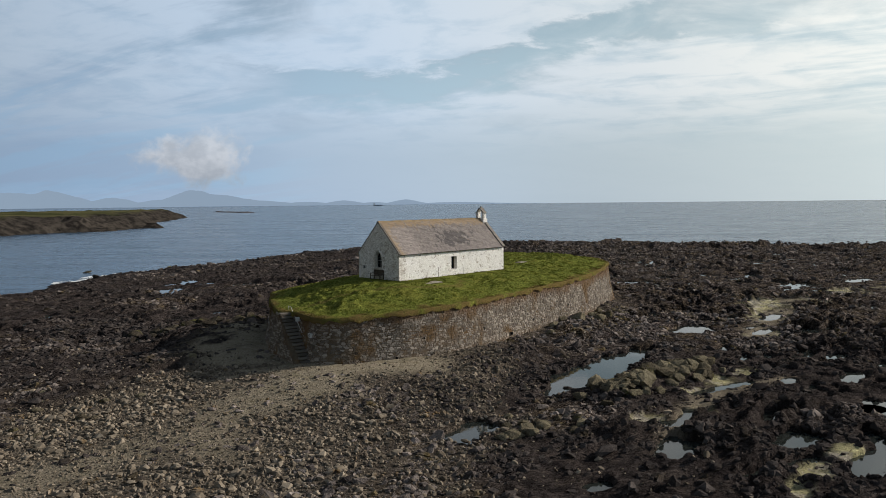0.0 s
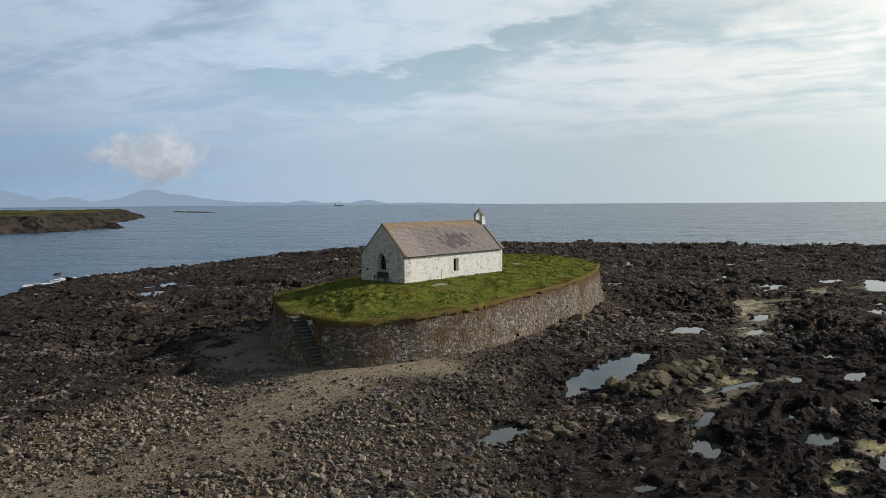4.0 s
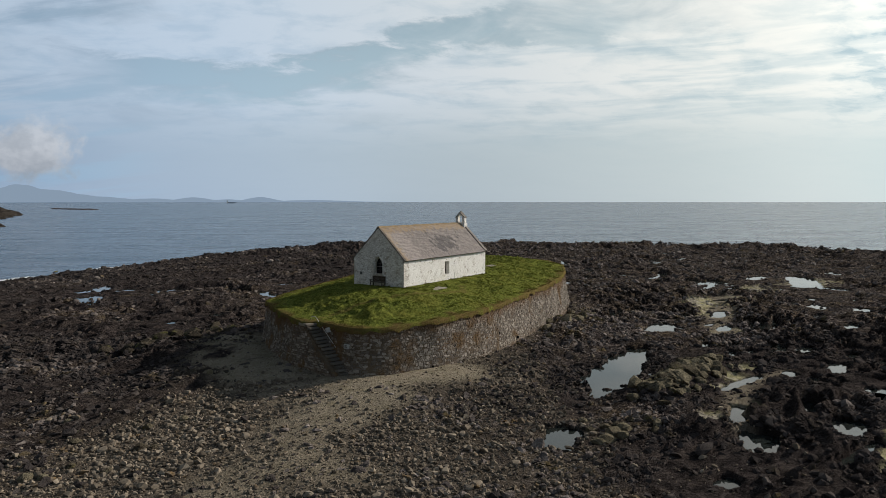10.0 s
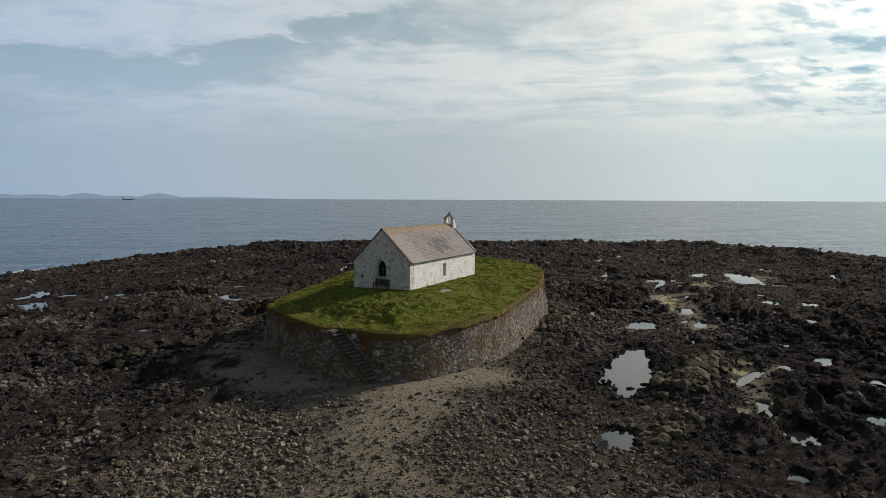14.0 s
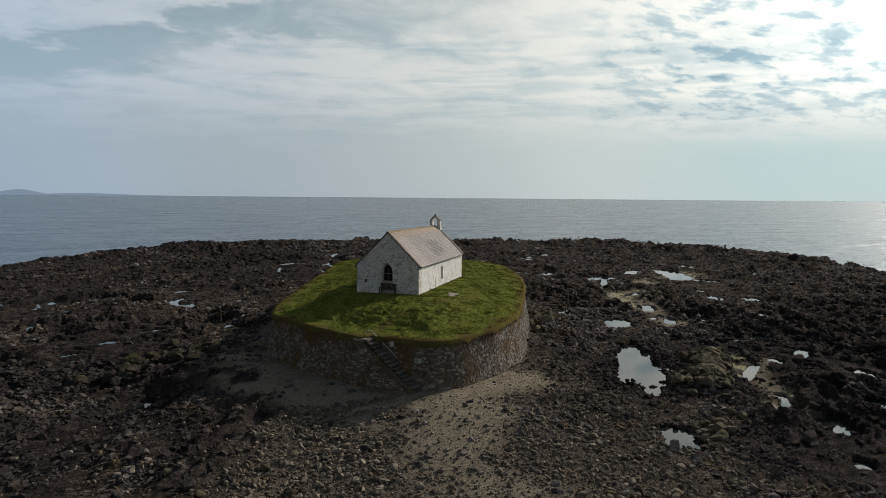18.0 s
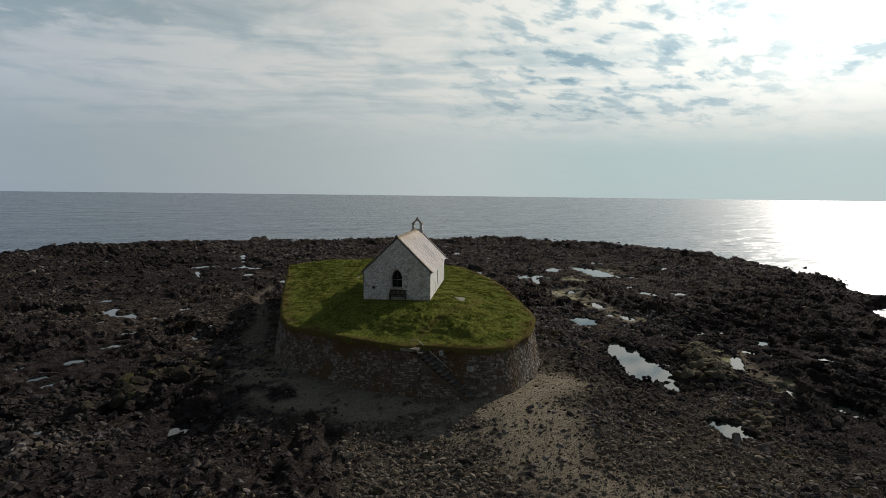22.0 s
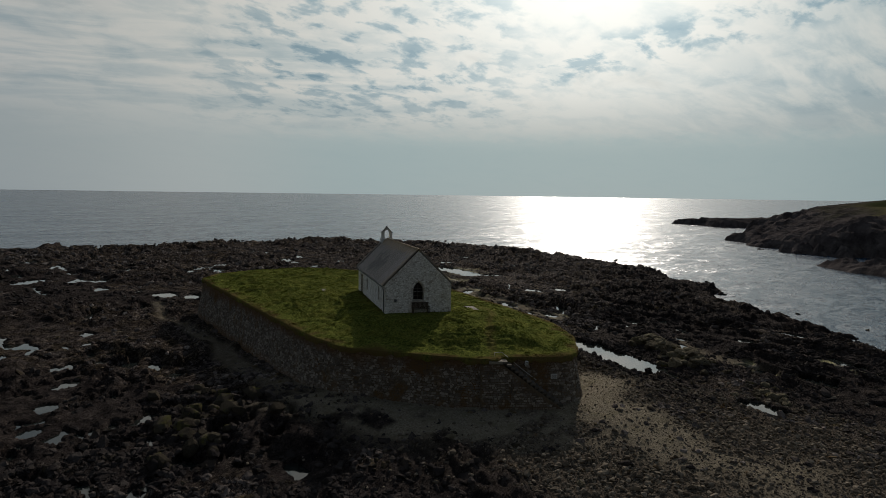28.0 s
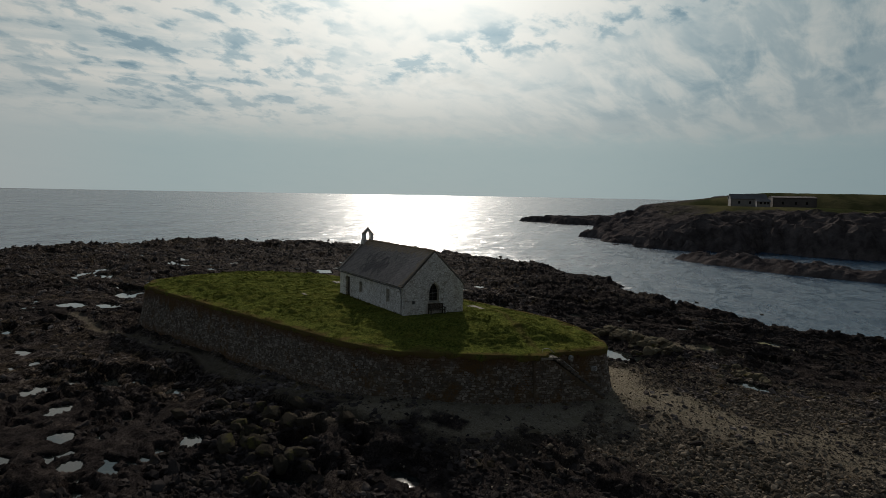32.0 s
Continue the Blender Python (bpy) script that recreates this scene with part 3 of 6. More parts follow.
OUTCROP_DARK = mottled("dark_boulder_rock", (0.026, 0.022, 0.018), (0.105, 0.090, 0.066), 1.5, 0.8, 1.0, 0.12, spec=0.03, rnd="object", third=((0.105, 0.098, 0.040), 0.8, 0.54))
RIDGE = mottled("ridge_tile", (0.17, 0.122, 0.072), (0.34, 0.245, 0.135), 2.5, 0.8, 0.5, 0.03, rnd="object")
DRESSED = mottled("dressed_stone", (0.33, 0.30, 0.25), (0.55, 0.52, 0.46), 1.8, 0.85, 0.5, 0.03)
STEP = mottled("step_stone", (0.07, 0.06, 0.048), (0.19, 0.165, 0.135), 1.6, 0.85, 0.5, 0.03, rnd="object")
WOOD = mottled("weathered_wood", (0.045, 0.035, 0.027), (0.13, 0.105, 0.08), 3.0, 0.7, 0.4, 0.01)
DARKGLASS = material("dark_glass", (0.010, 0.010, 0.011), 0.25, 0.2)[0]
STEEL = mottled("galvanised_steel", (0.45, 0.45, 0.44), (0.62, 0.62, 0.60), 4.0, 0.45, 0.1, 0.005)
SIGN = mottled("sign_board", (0.42, 0.42, 0.39), (0.52, 0.52, 0.49), 5.0, 0.6, 0.05, 0.005)
INK = material("sign_ink", (0.08, 0.08, 0.08), 0.7)[0]
SLAB = mottled("grave_slab_stone", (0.20, 0.18, 0.14), (0.36, 0.325, 0.255), 2.0, 0.85, 0.4, 0.02)

# ---- plan ----
SEA_Z = -1.0
SHORE = [(29, 21), (32, 28), (43, 36), (57, 45), (67, 50), (83, 59), (96, 66), (108, 76), (119, 93), (129, 109), (136, 130), (135, 150), (133, 172),
         (124, 186), (96, 198), (72, 210), (57, 224), (40, 226), (20, 229), (2, 224), (-24, 206), (-33, 194), (-48, 176), (-56, 162), (-66, 154),
         (-69, 134), (-70, 118), (-71, 106), (-80, 84), (-110, 62), (-190, 50), (-500, 40), (-900, -200), (-900, -800), (600, -800), (400, -300), (120, -120), (45, -40), (26, 5)]
# outer top edge of the island's retaining wall, anticlockwise, with the height of the coping
OUT = [(-8.5, 51.45, 4.75), (-7.2, 51.7, 4.78), (-5.2, 52.6, 4.85), (-3.2, 53.5, 4.92), (-0.8, 55.3, 4.98), (1.2, 57.0, 5.0), (3.2, 59.3, 5.0), (7.7, 65.4, 5.0), (12.5, 71.9, 5.05), (16.0, 77.6, 5.12),
       (18.9, 83.4, 5.25), (21.2, 90.0, 5.38), (21.3, 96.5, 5.40), (18.5, 101.5, 5.40), (13.5, 105.0, 5.40), (7.5, 106.0, 5.40), (3.0, 103.8, 5.35), (-0.1, 98.2, 5.22),
       (-6.3, 86.8, 5.10), (-11.2, 77.7, 5.02), (-14.6, 71.2, 4.96), (-16.35, 66.6, 4.90), (-15.3, 61.5, 4.88), (-14.2, 58.2, 4.80), (-13.15, 55.4, 4.75), (-12.15, 55.55, 4.75), (-9.35, 51.7, 4.74)]
PATH = [(-7.5, 51.0), (-9.5, 47.5), (-12.0, 42.5), (-14.5, 37.5), (-18.0, 32.5), (-26.0, 26.0), (-40.0, 18.0)]
# pools: x, y, length, width, turn of the long axis
POOLS_SOUTH = [(12.1, 54.3, 16.2, 3.4, 50), (1.6, 39.7, 4, 1.9, 54), (21.6, 34.4, 4.6, 2, 40), (19.6, 48.6, 6.4, 0.9, 31), (16.4, 33.6, 5.8, 1.0, 27), (23.3, 37.0, 3.4, 0.9, 70), (12.4, 36.2, 3.1, 2, 60), (24.9, 50, 2.2, 0.9, 70),
               (7.2, 31.8, 1.6, 0.8, 40), (20.3, 41.8, 3.4, 1.7, 45), (19.6, 37.6, 3.4, 1.7, 40), (27.2, 43.1, 4.1, 1.7, 60), (13.5, 40.5, 2.4, 1.3, 50)]
POOLS_NORTH = [(-20.3, 95.2, 3.31, 1.38, 20), (-23.4, 89.6, 2.23, 1.2, 30), (-15.4, 89, 3.1, 0.96, 60), (-16.2, 85, 1.94, 1.32, 20), (-13.3, 102.8, 1.87, 0.66, 30), (-14.6, 96.3, 1.73, 1.14, 30), (-27.7, 85.1, 2.38, 1.14, 30),
               (-31.3, 80.7, 1.73, 1.14, 20), (-32.1, 83.2, 1.08, 0.54, 20), (-32.2, 85, 1.58, 0.54, 60), (-21.1, 88.3, 1.01, 0.42, 50), (-24.9, 91, 1.08, 0.48, 20), (-46.3, 89.7, 3.46, 1.38, 60), (-22.4, 75.3, 1.37, 0.78, 70),
               (-26.7, 61.6, 2.2, 1.3, 60), (-21.7, 104, 3.1, 1.32, 30)]
POOLS_WEST = [(36.5, 77.6, 5, 1.5, 52), (44.5, 88.8, 5, 1.7, 20), (71, 106, 17, 4, 60), (24.9, 70.5, 5.4, 2.9, 40), (31.8, 69.4, 3.6, 1.3, 50), (14.2, 124.8, 5, 3, 60), (15.2, 120, 4.4, 2.8, 60), (4.7, 117.5, 3.7, 1.3, 50),
              (-3, 117.3, 4.8, 1.8, 50), (-3.3, 105.6, 1.8, 0.9, 40), (-1.6, 113.5, 2, 0.8, 40), (66.6, 112.3, 7, 2.4, 30), (25.6, 72.6, 3, 1.4, 50), (10.2, 156, 8.4, 3.6, 20)]
POOLS_SEAWARD = [(14.6, 42.1, 2.2, 1.0, 50), (35.2, 40.0, 3.4, 1.3, 60), (43.5, 52.2, 4.4, 1.6, 125), (34.7, 54.5, 2.4, 1.2, 45), (32.5, 57.9, 2.2, 1.1, 45), (46, 67.4, 3.6, 1.5, 50), (56.5, 77.5, 3.4, 1.8, 50), (52.8, 80.7, 3.2, 1.7, 50),
                 (67.2, 97.6, 9, 3, 120), (72.8, 78.6, 4, 1.6, 50)]
POOLS = POOLS_SOUTH + POOLS_NORTH + POOLS_WEST + POOLS_SEAWARD
# many lesser ones in the hollows of the flats
_rng = random.Random(77)
for _x0, _x1, _y0, _y1, _n in ((-52, -9, 66, 122, 16), (0, 78, 110, 190, 14), (24, 66, 42, 104, 20)):
    for _ in range(_n):
        _x, _y, _s = _rng.uniform(_x0, _x1), _rng.uniform(_y0, _y1), _rng.uniform(0.8, 2.0)
        _f = 1 + max(0.0, _y - 90) / 45
        if math.hypot(_x - 3, _y - 78) > 24 and -30 < _x + 0.1 * _y and signed_distance(_x, _y, SHORE) > 14:
            POOLS.append((_x, _y, _s * _f, _s * _rng.uniform(0.35, 0.6) * _f, _rng.gauss(44, 18)))
# pale gravel and yellow weed in the gullies: x, y, reach
GRAVEL = [(41.1, 87.9, 3.6), (45.6, 89.0, 2.6), (46.9, 87.0, 2.0), (35.8, 76.7, 2.2), (38.2, 82.0, 2.6), (31.0, 68.0, 1.8), (22.9, 53.1, 1.1), (17.1, 47.3, 0.9), (15.8, 42.6, 1.0),
          (20.8, 35.1, 1.15), (17.6, 32.5, 1.1), (11.7, 40.6, 1.0), (16.0, 31.0, 0.9), (20.2, 50.0, 1.0), (70.0, 104.0, 4.5), (56.0, 98.0, 3.0)]


def gravel_mask(x, y):
    best = np.zeros(np.shape(x))
    for px, py, r in GRAVEL:
        near = (np.abs(x - px) < 2.2 * r) & (np.abs(y - py) < 2.2 * r)
        if near.any():
            dx, dy = x[near] - px, y[near] - py
            a, b = dx * 0.69 + dy * 0.724, -dx * 0.724 + dy * 0.69
            best[near] = np.maximum(best[near], smooth(1.2, 0.6, np.hypot(a * 0.72, b * 1.15) / r + (fbm(x[near] / 1.3, y[near] / 1.3, 180, 4, 0.6) - 0.5) * 1.8))
    return best


def pool_mask(x, y):
    best = np.zeros(np.shape(x))
    for k, (px, py, ln, wd, turn) in enumerate(POOLS):
        near = (np.abs(x - px) < ln) & (np.abs(y - py) < ln)
        if not near.any():
            continue
        c, s = math.cos(radians(turn)), math.sin(radians(turn))
        dx, dy = x[near] - px, y[near] - py
        a, b = (dx * c + dy * s) / (ln / 2), (-dx * s + dy * c) / (wd / 2)
        wob = (fbm(x[near] / 1.25, y[near] / 1.25, 50 + k, 4, 0.6) - 0.5) * (2.2 if ln < 3.5 else 1.3 if ln < 6 else 0.9)
        best[near] = np.maximum(best[near], smooth(1.16, 0.94, (np.abs(a) ** 3 + np.abs(b) ** 3) ** (1 / 3) + wob))
    return best


def pool_rim(x, y):
    """The ground that holds the pools in."""
    rim = np.zeros(np.shape(x))
    for px, py, ln, wd, turn in POOLS:
        near = (np.abs(x - px) < 1.3 * ln) & (np.abs(y - py) < 1.3 * ln)
        if near.any():
            c, s = math.cos(radians(turn)), math.sin(radians(turn))
            dx, dy = x[near] - px, y[near] - py
            rim[near] = np.maximum(rim[near], smooth(3.0, 2.5, np.hypot((dx * c + dy * s) / (ln / 2), (-dx * s + dy * c) / (wd / 2))))
    return rim


def zones(x, y):
    """Sand, shingle and distance fields at places."""
    wall = -signed_distance(x, y, OUT)
    path = line_distance(x, y, PATH)
    wob = (fbm(x / 5, y / 5, 3, 4) - 0.5)
    north = smooth(-9.0, -13.0, x + 0.25 * (y - 60))
    sand = 0.88 * (0.58 + 0.42 * smooth(38, 52, y)) * smooth(5.0, 0.9, path + wob * 6.5) * smooth(22, 36, y + 0.3 * x + 12)
    apron = smooth(4.2, 0.8, np.where(wall > 0, wall, 0) + wob * 3.5) * (0.25 + 0.75 * north) * smooth(30, 0, np.abs(y - 62) - 14)
    south = smooth(4.6, 1.5, np.hypot((x + 4.5) / 1.6, y - 52.0) + wob * 3)
    shelf = smooth(5.6, 1.4, line_distance(x, y, [(-13.5, 50.5), (-16.5, 55.0), (-18.6, 62.0), (-18.6, 69.0)]) + wob * 4.5)
    sand = np.maximum(sand, np.maximum(np.maximum(0.75 * apron, 0.8 * shelf * smooth(0.30, 0.50, fbm(x / 2.2, y / 1.4, 161, 4))), 0.95 * south))
    shingle = smooth(15.5, 9.0, path + wob * 11 - 1.2) * smooth(66, 54, y - 0.35 * (x + 10))
    shingle = shingle * smooth(9.0, 2.0, x + wob * 8 - 0.1 * (40 - y))
    shingle = shingle * smooth(-36, -25, x + 0.3 * (y - 45) + wob * 10)
    gully = np.minimum(line_distance(x, y, [(11.5, 35.0), (14.5, 42.0), (18.5, 47.5), (25.0, 51.0)]), line_distance(x, y, [(31.0, 68.0), (36.0, 77.0), (45.0, 90.0)]) * 0.6)
    shingle = np.maximum(shingle, 0.85 * smooth(1.5, 0.3, gully + wob * 2.2))
    sand = np.maximum(sand, 0.4 * smooth(0.8, 0.1, gully + wob * 2.6))
    shingle = shingle * (1 - 0.5 * smooth(-9, -3, x) * smooth(0.42, 0.58, fbm(x / 4.5, y / 4.5, 165, 4)) * smooth(52, 46, y))
    strip = line_distance(x, y, [(7.5, 118.0), (0.3, 108.0), (-4.0, 97.5), (-8.4, 88.5), (-12.2, 81.5), (-16.0, 74.0), (-18.3, 69.0)])
    sand = np.maximum(sand, 0.5 * smooth(1.3, 0.3, strip + wob * 2.0))
    return sand, shingle, wall


def hollows(x, y, sand, shingle, wall):
    """Shallow dips of the flats that hold standing water, and their low margins."""
    u, v = x * 0.69 + y * 0.724, -x * 0.724 + y * 0.69
    near, far = fbm(u / 2.2, v / 1.7, 311, 4, 0.64), fbm(u / 3.9, v / 3.0, 303, 4, 0.55)
    north = smooth(-9, -14, x + 0.1 * (y - 70)) * smooth(60, 70, y) * smooth(135, 110, y)
    south = smooth(16, 26, x + 0.2 * (y - 60))
    field = np.where(y < 105, near, far) + 0.12 * (fbm(x / 13, y / 13, 305, 2) - 0.5) + 0.02 * north + 0.015 * south
    there = np.maximum(north, south) * (1 - np.maximum(sand, shingle)) * smooth(3, 5, wall)
    return smooth(0.602, 0.620, field) * there, smooth(0.555, 0.60, field) * there


def weed_cover(x, y):
    """Dark wrack, thickest on the low flats north of the islet and towards the open sea."""
    north = smooth(-10, -24, x + 0.12 * (y - 60))
    seaward = smooth(80, 140, y + 0.5 * x) * (0.15 + 0.75 * smooth(40, 8, x))
    south = 1.0 * smooth(-4, 3, x + 0.35 * (y - 40)) * smooth(64, 48, y - 0.2 * x)
    return np.clip(np.maximum(np.maximum(north, seaward), south) * smooth(0.24, 0.50, fbm(x / 7, y / 7, 191, 4)) * 1.3, 0, 1)


def terrain(x, y):
    """Heights of the shore, and its sand, shingle and alga layers."""
    u, v = x * 0.69 + y * 0.724, -x * 0.724 + y * 0.69
    sand, shingle, wall = zones(x, y)
    d = signed_distance(x, y, SHORE) + (fbm(x / 9, y / 9, 7, 4) - 0.5) * 10 + (fbm(x / 3.2, y / 3.2, 9, 3) - 0.5) * 5
    pools = pool_mask(x, y)
    warp = (fbm(x / 8, y / 8, 11, 3) - 0.5) * 4
    swell = fbm(x / 13, y / 13, 61, 3)
    patch = smooth(0.42, 0.60, swell)
    ridge = 1 - np.abs(2 * fbm(u / 6.0, (v + warp) / 1.8, 21, 3, 0.55) - 1)
    ridge = np.clip((ridge - 0.5) / 0.5, 0, 1) ** 1.5
    slab = np.floor(fbm(u / 2.0, (v + warp) / 0.9, 31, 3, 0.6) * 9) / 9
    crag = 1 - np.abs(2 * fbm(u / 1.1, v / 0.55, 41, 3, 0.6) - 1)
    chip = np.abs(fbm(x / 0.5, y / 0.42, 51, 2, 0.6) - 0.5)
    west = smooth(18, 4, np.abs(d - 10)) * smooth(-40, 0, x + 0.35 * y - 45) * (0.2 + 0.8 * smooth(75, 125, y))
    amp = 0.40 + 0.42 * patch + 0.25 * west
    amp = amp * (0.45 + 0.55 * smooth(-62, -30, x - 0.15 * (y - 70))) * (0.15 + 0.85 * smooth(8, 25, y))
    knoll = np.clip(1 - np.abs(2 * fbm(u / 3.4, v / 1.7, 45, 3, 0.5) - 1) - 0.35, 0, 1)
    rock = amp * (0.62 * ridge * patch + 0.62 * (slab - 0.45) + 0.42 * (crag - 0.5) + 0.45 * chip + 0.55 * (knoll - 0.3)) + 0.55 * west * knoll
    calm = np.maximum(np.maximum(sand, shingle * 0.93), pools)
    gravel = gravel_mask(x, y)
    calm = np.maximum(np.maximum(calm, 0.92 * gravel), 0.8 * smooth(6.5, 3.0, np.hypot(x - 21.5, y - 35.0)))
    base = 0.19 + 0.95 * np.exp(-(np.clip(wall, 0, 99) / 8.0) ** 2) * smooth(120, 60, y) + 0.35 * np.exp(-(line_distance(x, y, PATH) / 10) ** 2) + 0.22 * west + 0.3 * np.exp(-(np.hypot(x + 17.5, y - 64) / 6) ** 2) + 0.85 * np.exp(-(np.hypot(x + 22.5, (y - 67) * 0.7) / 5.5) ** 2)
    base = base + 0.25 * (swell - 0.5) + 0.7 * np.exp(-(line_distance(x, y, [(11.0, 45.6), (19.5, 53.0)]) / 1.3) ** 2)
    z = base + rock * (1 - calm) + calm * 0.10 * (fbm(x / 0.9, y / 0.9, 71, 3) - 0.5)
    rim = pool_rim(x, y)
    seaward = np.maximum(smooth(22, 28, x), smooth(-9, -14, x))
    z = np.maximum(z, rim * (0.10 + 0.10 * chip) - (1 - rim) * 9)
    z = z * (1 - 0.7 * rim * seaward) + 0.7 * rim * seaward * (0.13 + 0.10 * chip)
    dip, margin = hollows(x, y, sand, shingle, wall)
    dip, margin = dip * (1 - rim), margin * (1 - rim)
    z = z * (1 - 0.85 * margin) + 0.05 * margin
    z = z * (1 - dip) - 0.22 * dip
    z = z * (1 - pools) + pools * (-0.40)
    clear = np.maximum(smooth(2.2, 0.5, line_distance(x, y, [(5.0, 45.0), (14.0, 53.0)])), smooth(2.6, 0.8, line_distance(x, y, [(4.5, 49.5), (10.0, 57.0), (15.5, 63.0)]))) * (1 - pools)
    z = z * (1 - 0.7 * clear)
    flat = smooth(-5, -40, x)   # the north shore shelves gently
    fall = smooth(-5 - 6 * flat, 5 + 7 * flat, d)
    z = z * fall + (-2.6) * (1 - fall)
    z = np.where(d < -40, -3.0, z)
    return z, sand, shingle, gravel * smooth(0.75, 0.35, z)


def spaced(lo, hi, core_lo, core_hi, step, growth, slow_lo=120.0, slow_hi=120.0):
    inner = list(np.arange(core_lo, core_hi, step))
    left, right = [], []
    p, s = inner[-1], step
    while p < hi:
        s *= growth if p < core_hi + slow_hi else 1.15
        p += s
        right.append(p)
    p, s = inner[0], step
    while p > lo:
        s *= growth if p > core_lo - slow_lo else 1.15
        p -= s
        left.append(p)
    return np.array(left[::-1] + inner + right)


def grid_mesh(name, xs, ys, z):
    gx, gy = np.meshgrid(xs, ys)
    n, m = len(xs), len(ys)
    k = np.arange(n * m).reshape(m, n)
    faces = np.stack([k[:-1, :-1], k[:-1, 1:], k[1:, 1:], k[1:, :-1]], -1).reshape(-1, 4)
    return mesh_arrays(name, np.stack([gx.ravel(), gy.ravel(), z.ravel()], -1), faces)


def build_ground():
    xs = spaced(-4800, 4800, -40, 38, 0.19, 1.013, 50, 110)
    ys = spaced(-4800, 4800, 27, 74, 0.19, 1.012, 1, 160)
    gx, gy = np.meshgrid(xs, ys)
    z, sand, shingle, alga = terrain(gx, gy)
    me = grid_mesh("ground", xs, ys, z)
    for name, values in (("sand", sand), ("shingle", shingle), ("alga", alga), ("weed", weed_cover(gx, gy) * (1 - shingle))):
        float_layer(me, name, values)
    shade_smooth(me)
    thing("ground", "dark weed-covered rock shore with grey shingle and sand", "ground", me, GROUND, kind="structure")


build_ground()


def build_sea():
    bm = bmesh.new()
    rings = [[bm.verts.new((40 + r * math.cos(a * math.pi / 48), 60 + r * math.sin(a * math.pi / 48), SEA_Z)) for a in range(96)] for r in (4, 40, 120, 400, 1200, 3000, 4850)]
    bm.faces.new(rings[0])
    for r, s in zip(rings[:-1], rings[1:]):
        for k in range(96):
            bm.faces.new((r[k], r[(k + 1) % 96], s[(k + 1) % 96], s[k]))
    thing("sea", "calm blue-grey sea reaching to the horizon", "sea", bm, SEA, kind="structure")


build_sea()


def build_pools():
    for k, (px, py, ln, wd, turn) in enumerate(POOLS):
        bm = bmesh.new()
        bm.faces.new([bm.verts.new((0.95 * ln * math.cos(a), 1.2 * wd * math.sin(a), 0)) for a in np.arange(0, 2 * math.pi, math.pi / 16)])
        thing("tide_pool", "still shallow tide pool among dark rocks", "tide pool", bm, POOL, group="tide pools on the shore", m=pose(px, py, 0.085 - 0.002 * (k % 7), 0, 0, turn))
    xs, ys = np.arange(-66, 120, 6.0), np.arange(24, 200, 6.0)
    gx, gy = np.meshgrid(xs, ys)
    keep = (signed_distance(gx, gy, SHORE) > 9) & (signed_distance(gx, gy, OUT) < -4)
    me = grid_mesh("standing_water", xs, ys, np.full(gx.shape, 0.0))
    bm = bmesh.new()
    bm.from_mesh(me)
    ok = keep.ravel()
    bm.verts.ensure_lookup_table()
    bmesh.ops.delete(bm, geom=[v for v, o in zip(bm.verts, ok) if not o], context="VERTS")
    bpy.data.meshes.remove(me)
    thing("standing_water", "thin standing water in the hollows of the rock", "water", bm, POOL, kind="stuff")


build_pools()


# ---- island: retaining wall, turf ----
def resample(poly, step):
    pts = []
    n = len(poly)
    for k in range(n):
        a, b = np.array(poly[k]), np.array(poly[(k + 1) % n])
        m = max(1, int(round(np.linalg.norm((b - a)[:2]) / step)))
        for i in range(m):
            pts.append(a + (b - a) * i / m)
    return np.array(pts)


RING = resample(OUT, 0.4)
# round the long sides a little, leaving the stair recess sharp
for _ in range(3):
    avg = 0.25 * np.roll(RING, 1, 0) + 0.5 * RING + 0.25 * np.roll(RING, -1, 0)
    sharp = (np.hypot(RING[:, 0] + 12.6, RING[:, 1] - 55.4) < 1.6)[:, None]
    RING = np.where(sharp, RING, avg)
tangent = np.roll(RING, -1, 0) - np.roll(RING, 1, 0)
NORMAL = np.stack([tangent[:, 1], -tangent[:, 0]], -1)
NORMAL /= np.linalg.norm(NORMAL, axis=1)[:, None]
ARC = np.concatenate([[0], np.cumsum(np.linalg.norm(np.diff(np.vstack([RING, RING[:1]])[:, :2], axis=0), axis=1))])
FOOT = -0.3   # foot of the wall


def batter(h):
    """How far the wall's face leans out h metres below its coping."""
    return 0.09 * h + 0.022 * h * h


def wall_point(s, z):
    """A place on the wall's face, s along the coping, at height z; with its normal."""
    s = np.mod(s, ARC[-1])
    k = np.clip(np.searchsorted(ARC, s, side="right") - 1, 0, len(RING) - 1)
    t = (s - ARC[k]) / (ARC[k + 1] - ARC[k])
    k2 = (k + 1) % len(RING)
    p = RING[k] * (1 - t)[:, None] + RING[k2] * t[:, None]
    nrm = NORMAL[k] * (1 - t)[:, None] + NORMAL[k2] * t[:, None]
    nrm /= np.linalg.norm(nrm, axis=1)[:, None]
    off = batter(p[:, 2] - z)
    return np.stack([p[:, 0] + nrm[:, 0] * off, p[:, 1] + nrm[:, 1] * off, z], -1), nrm, p[:, 2]


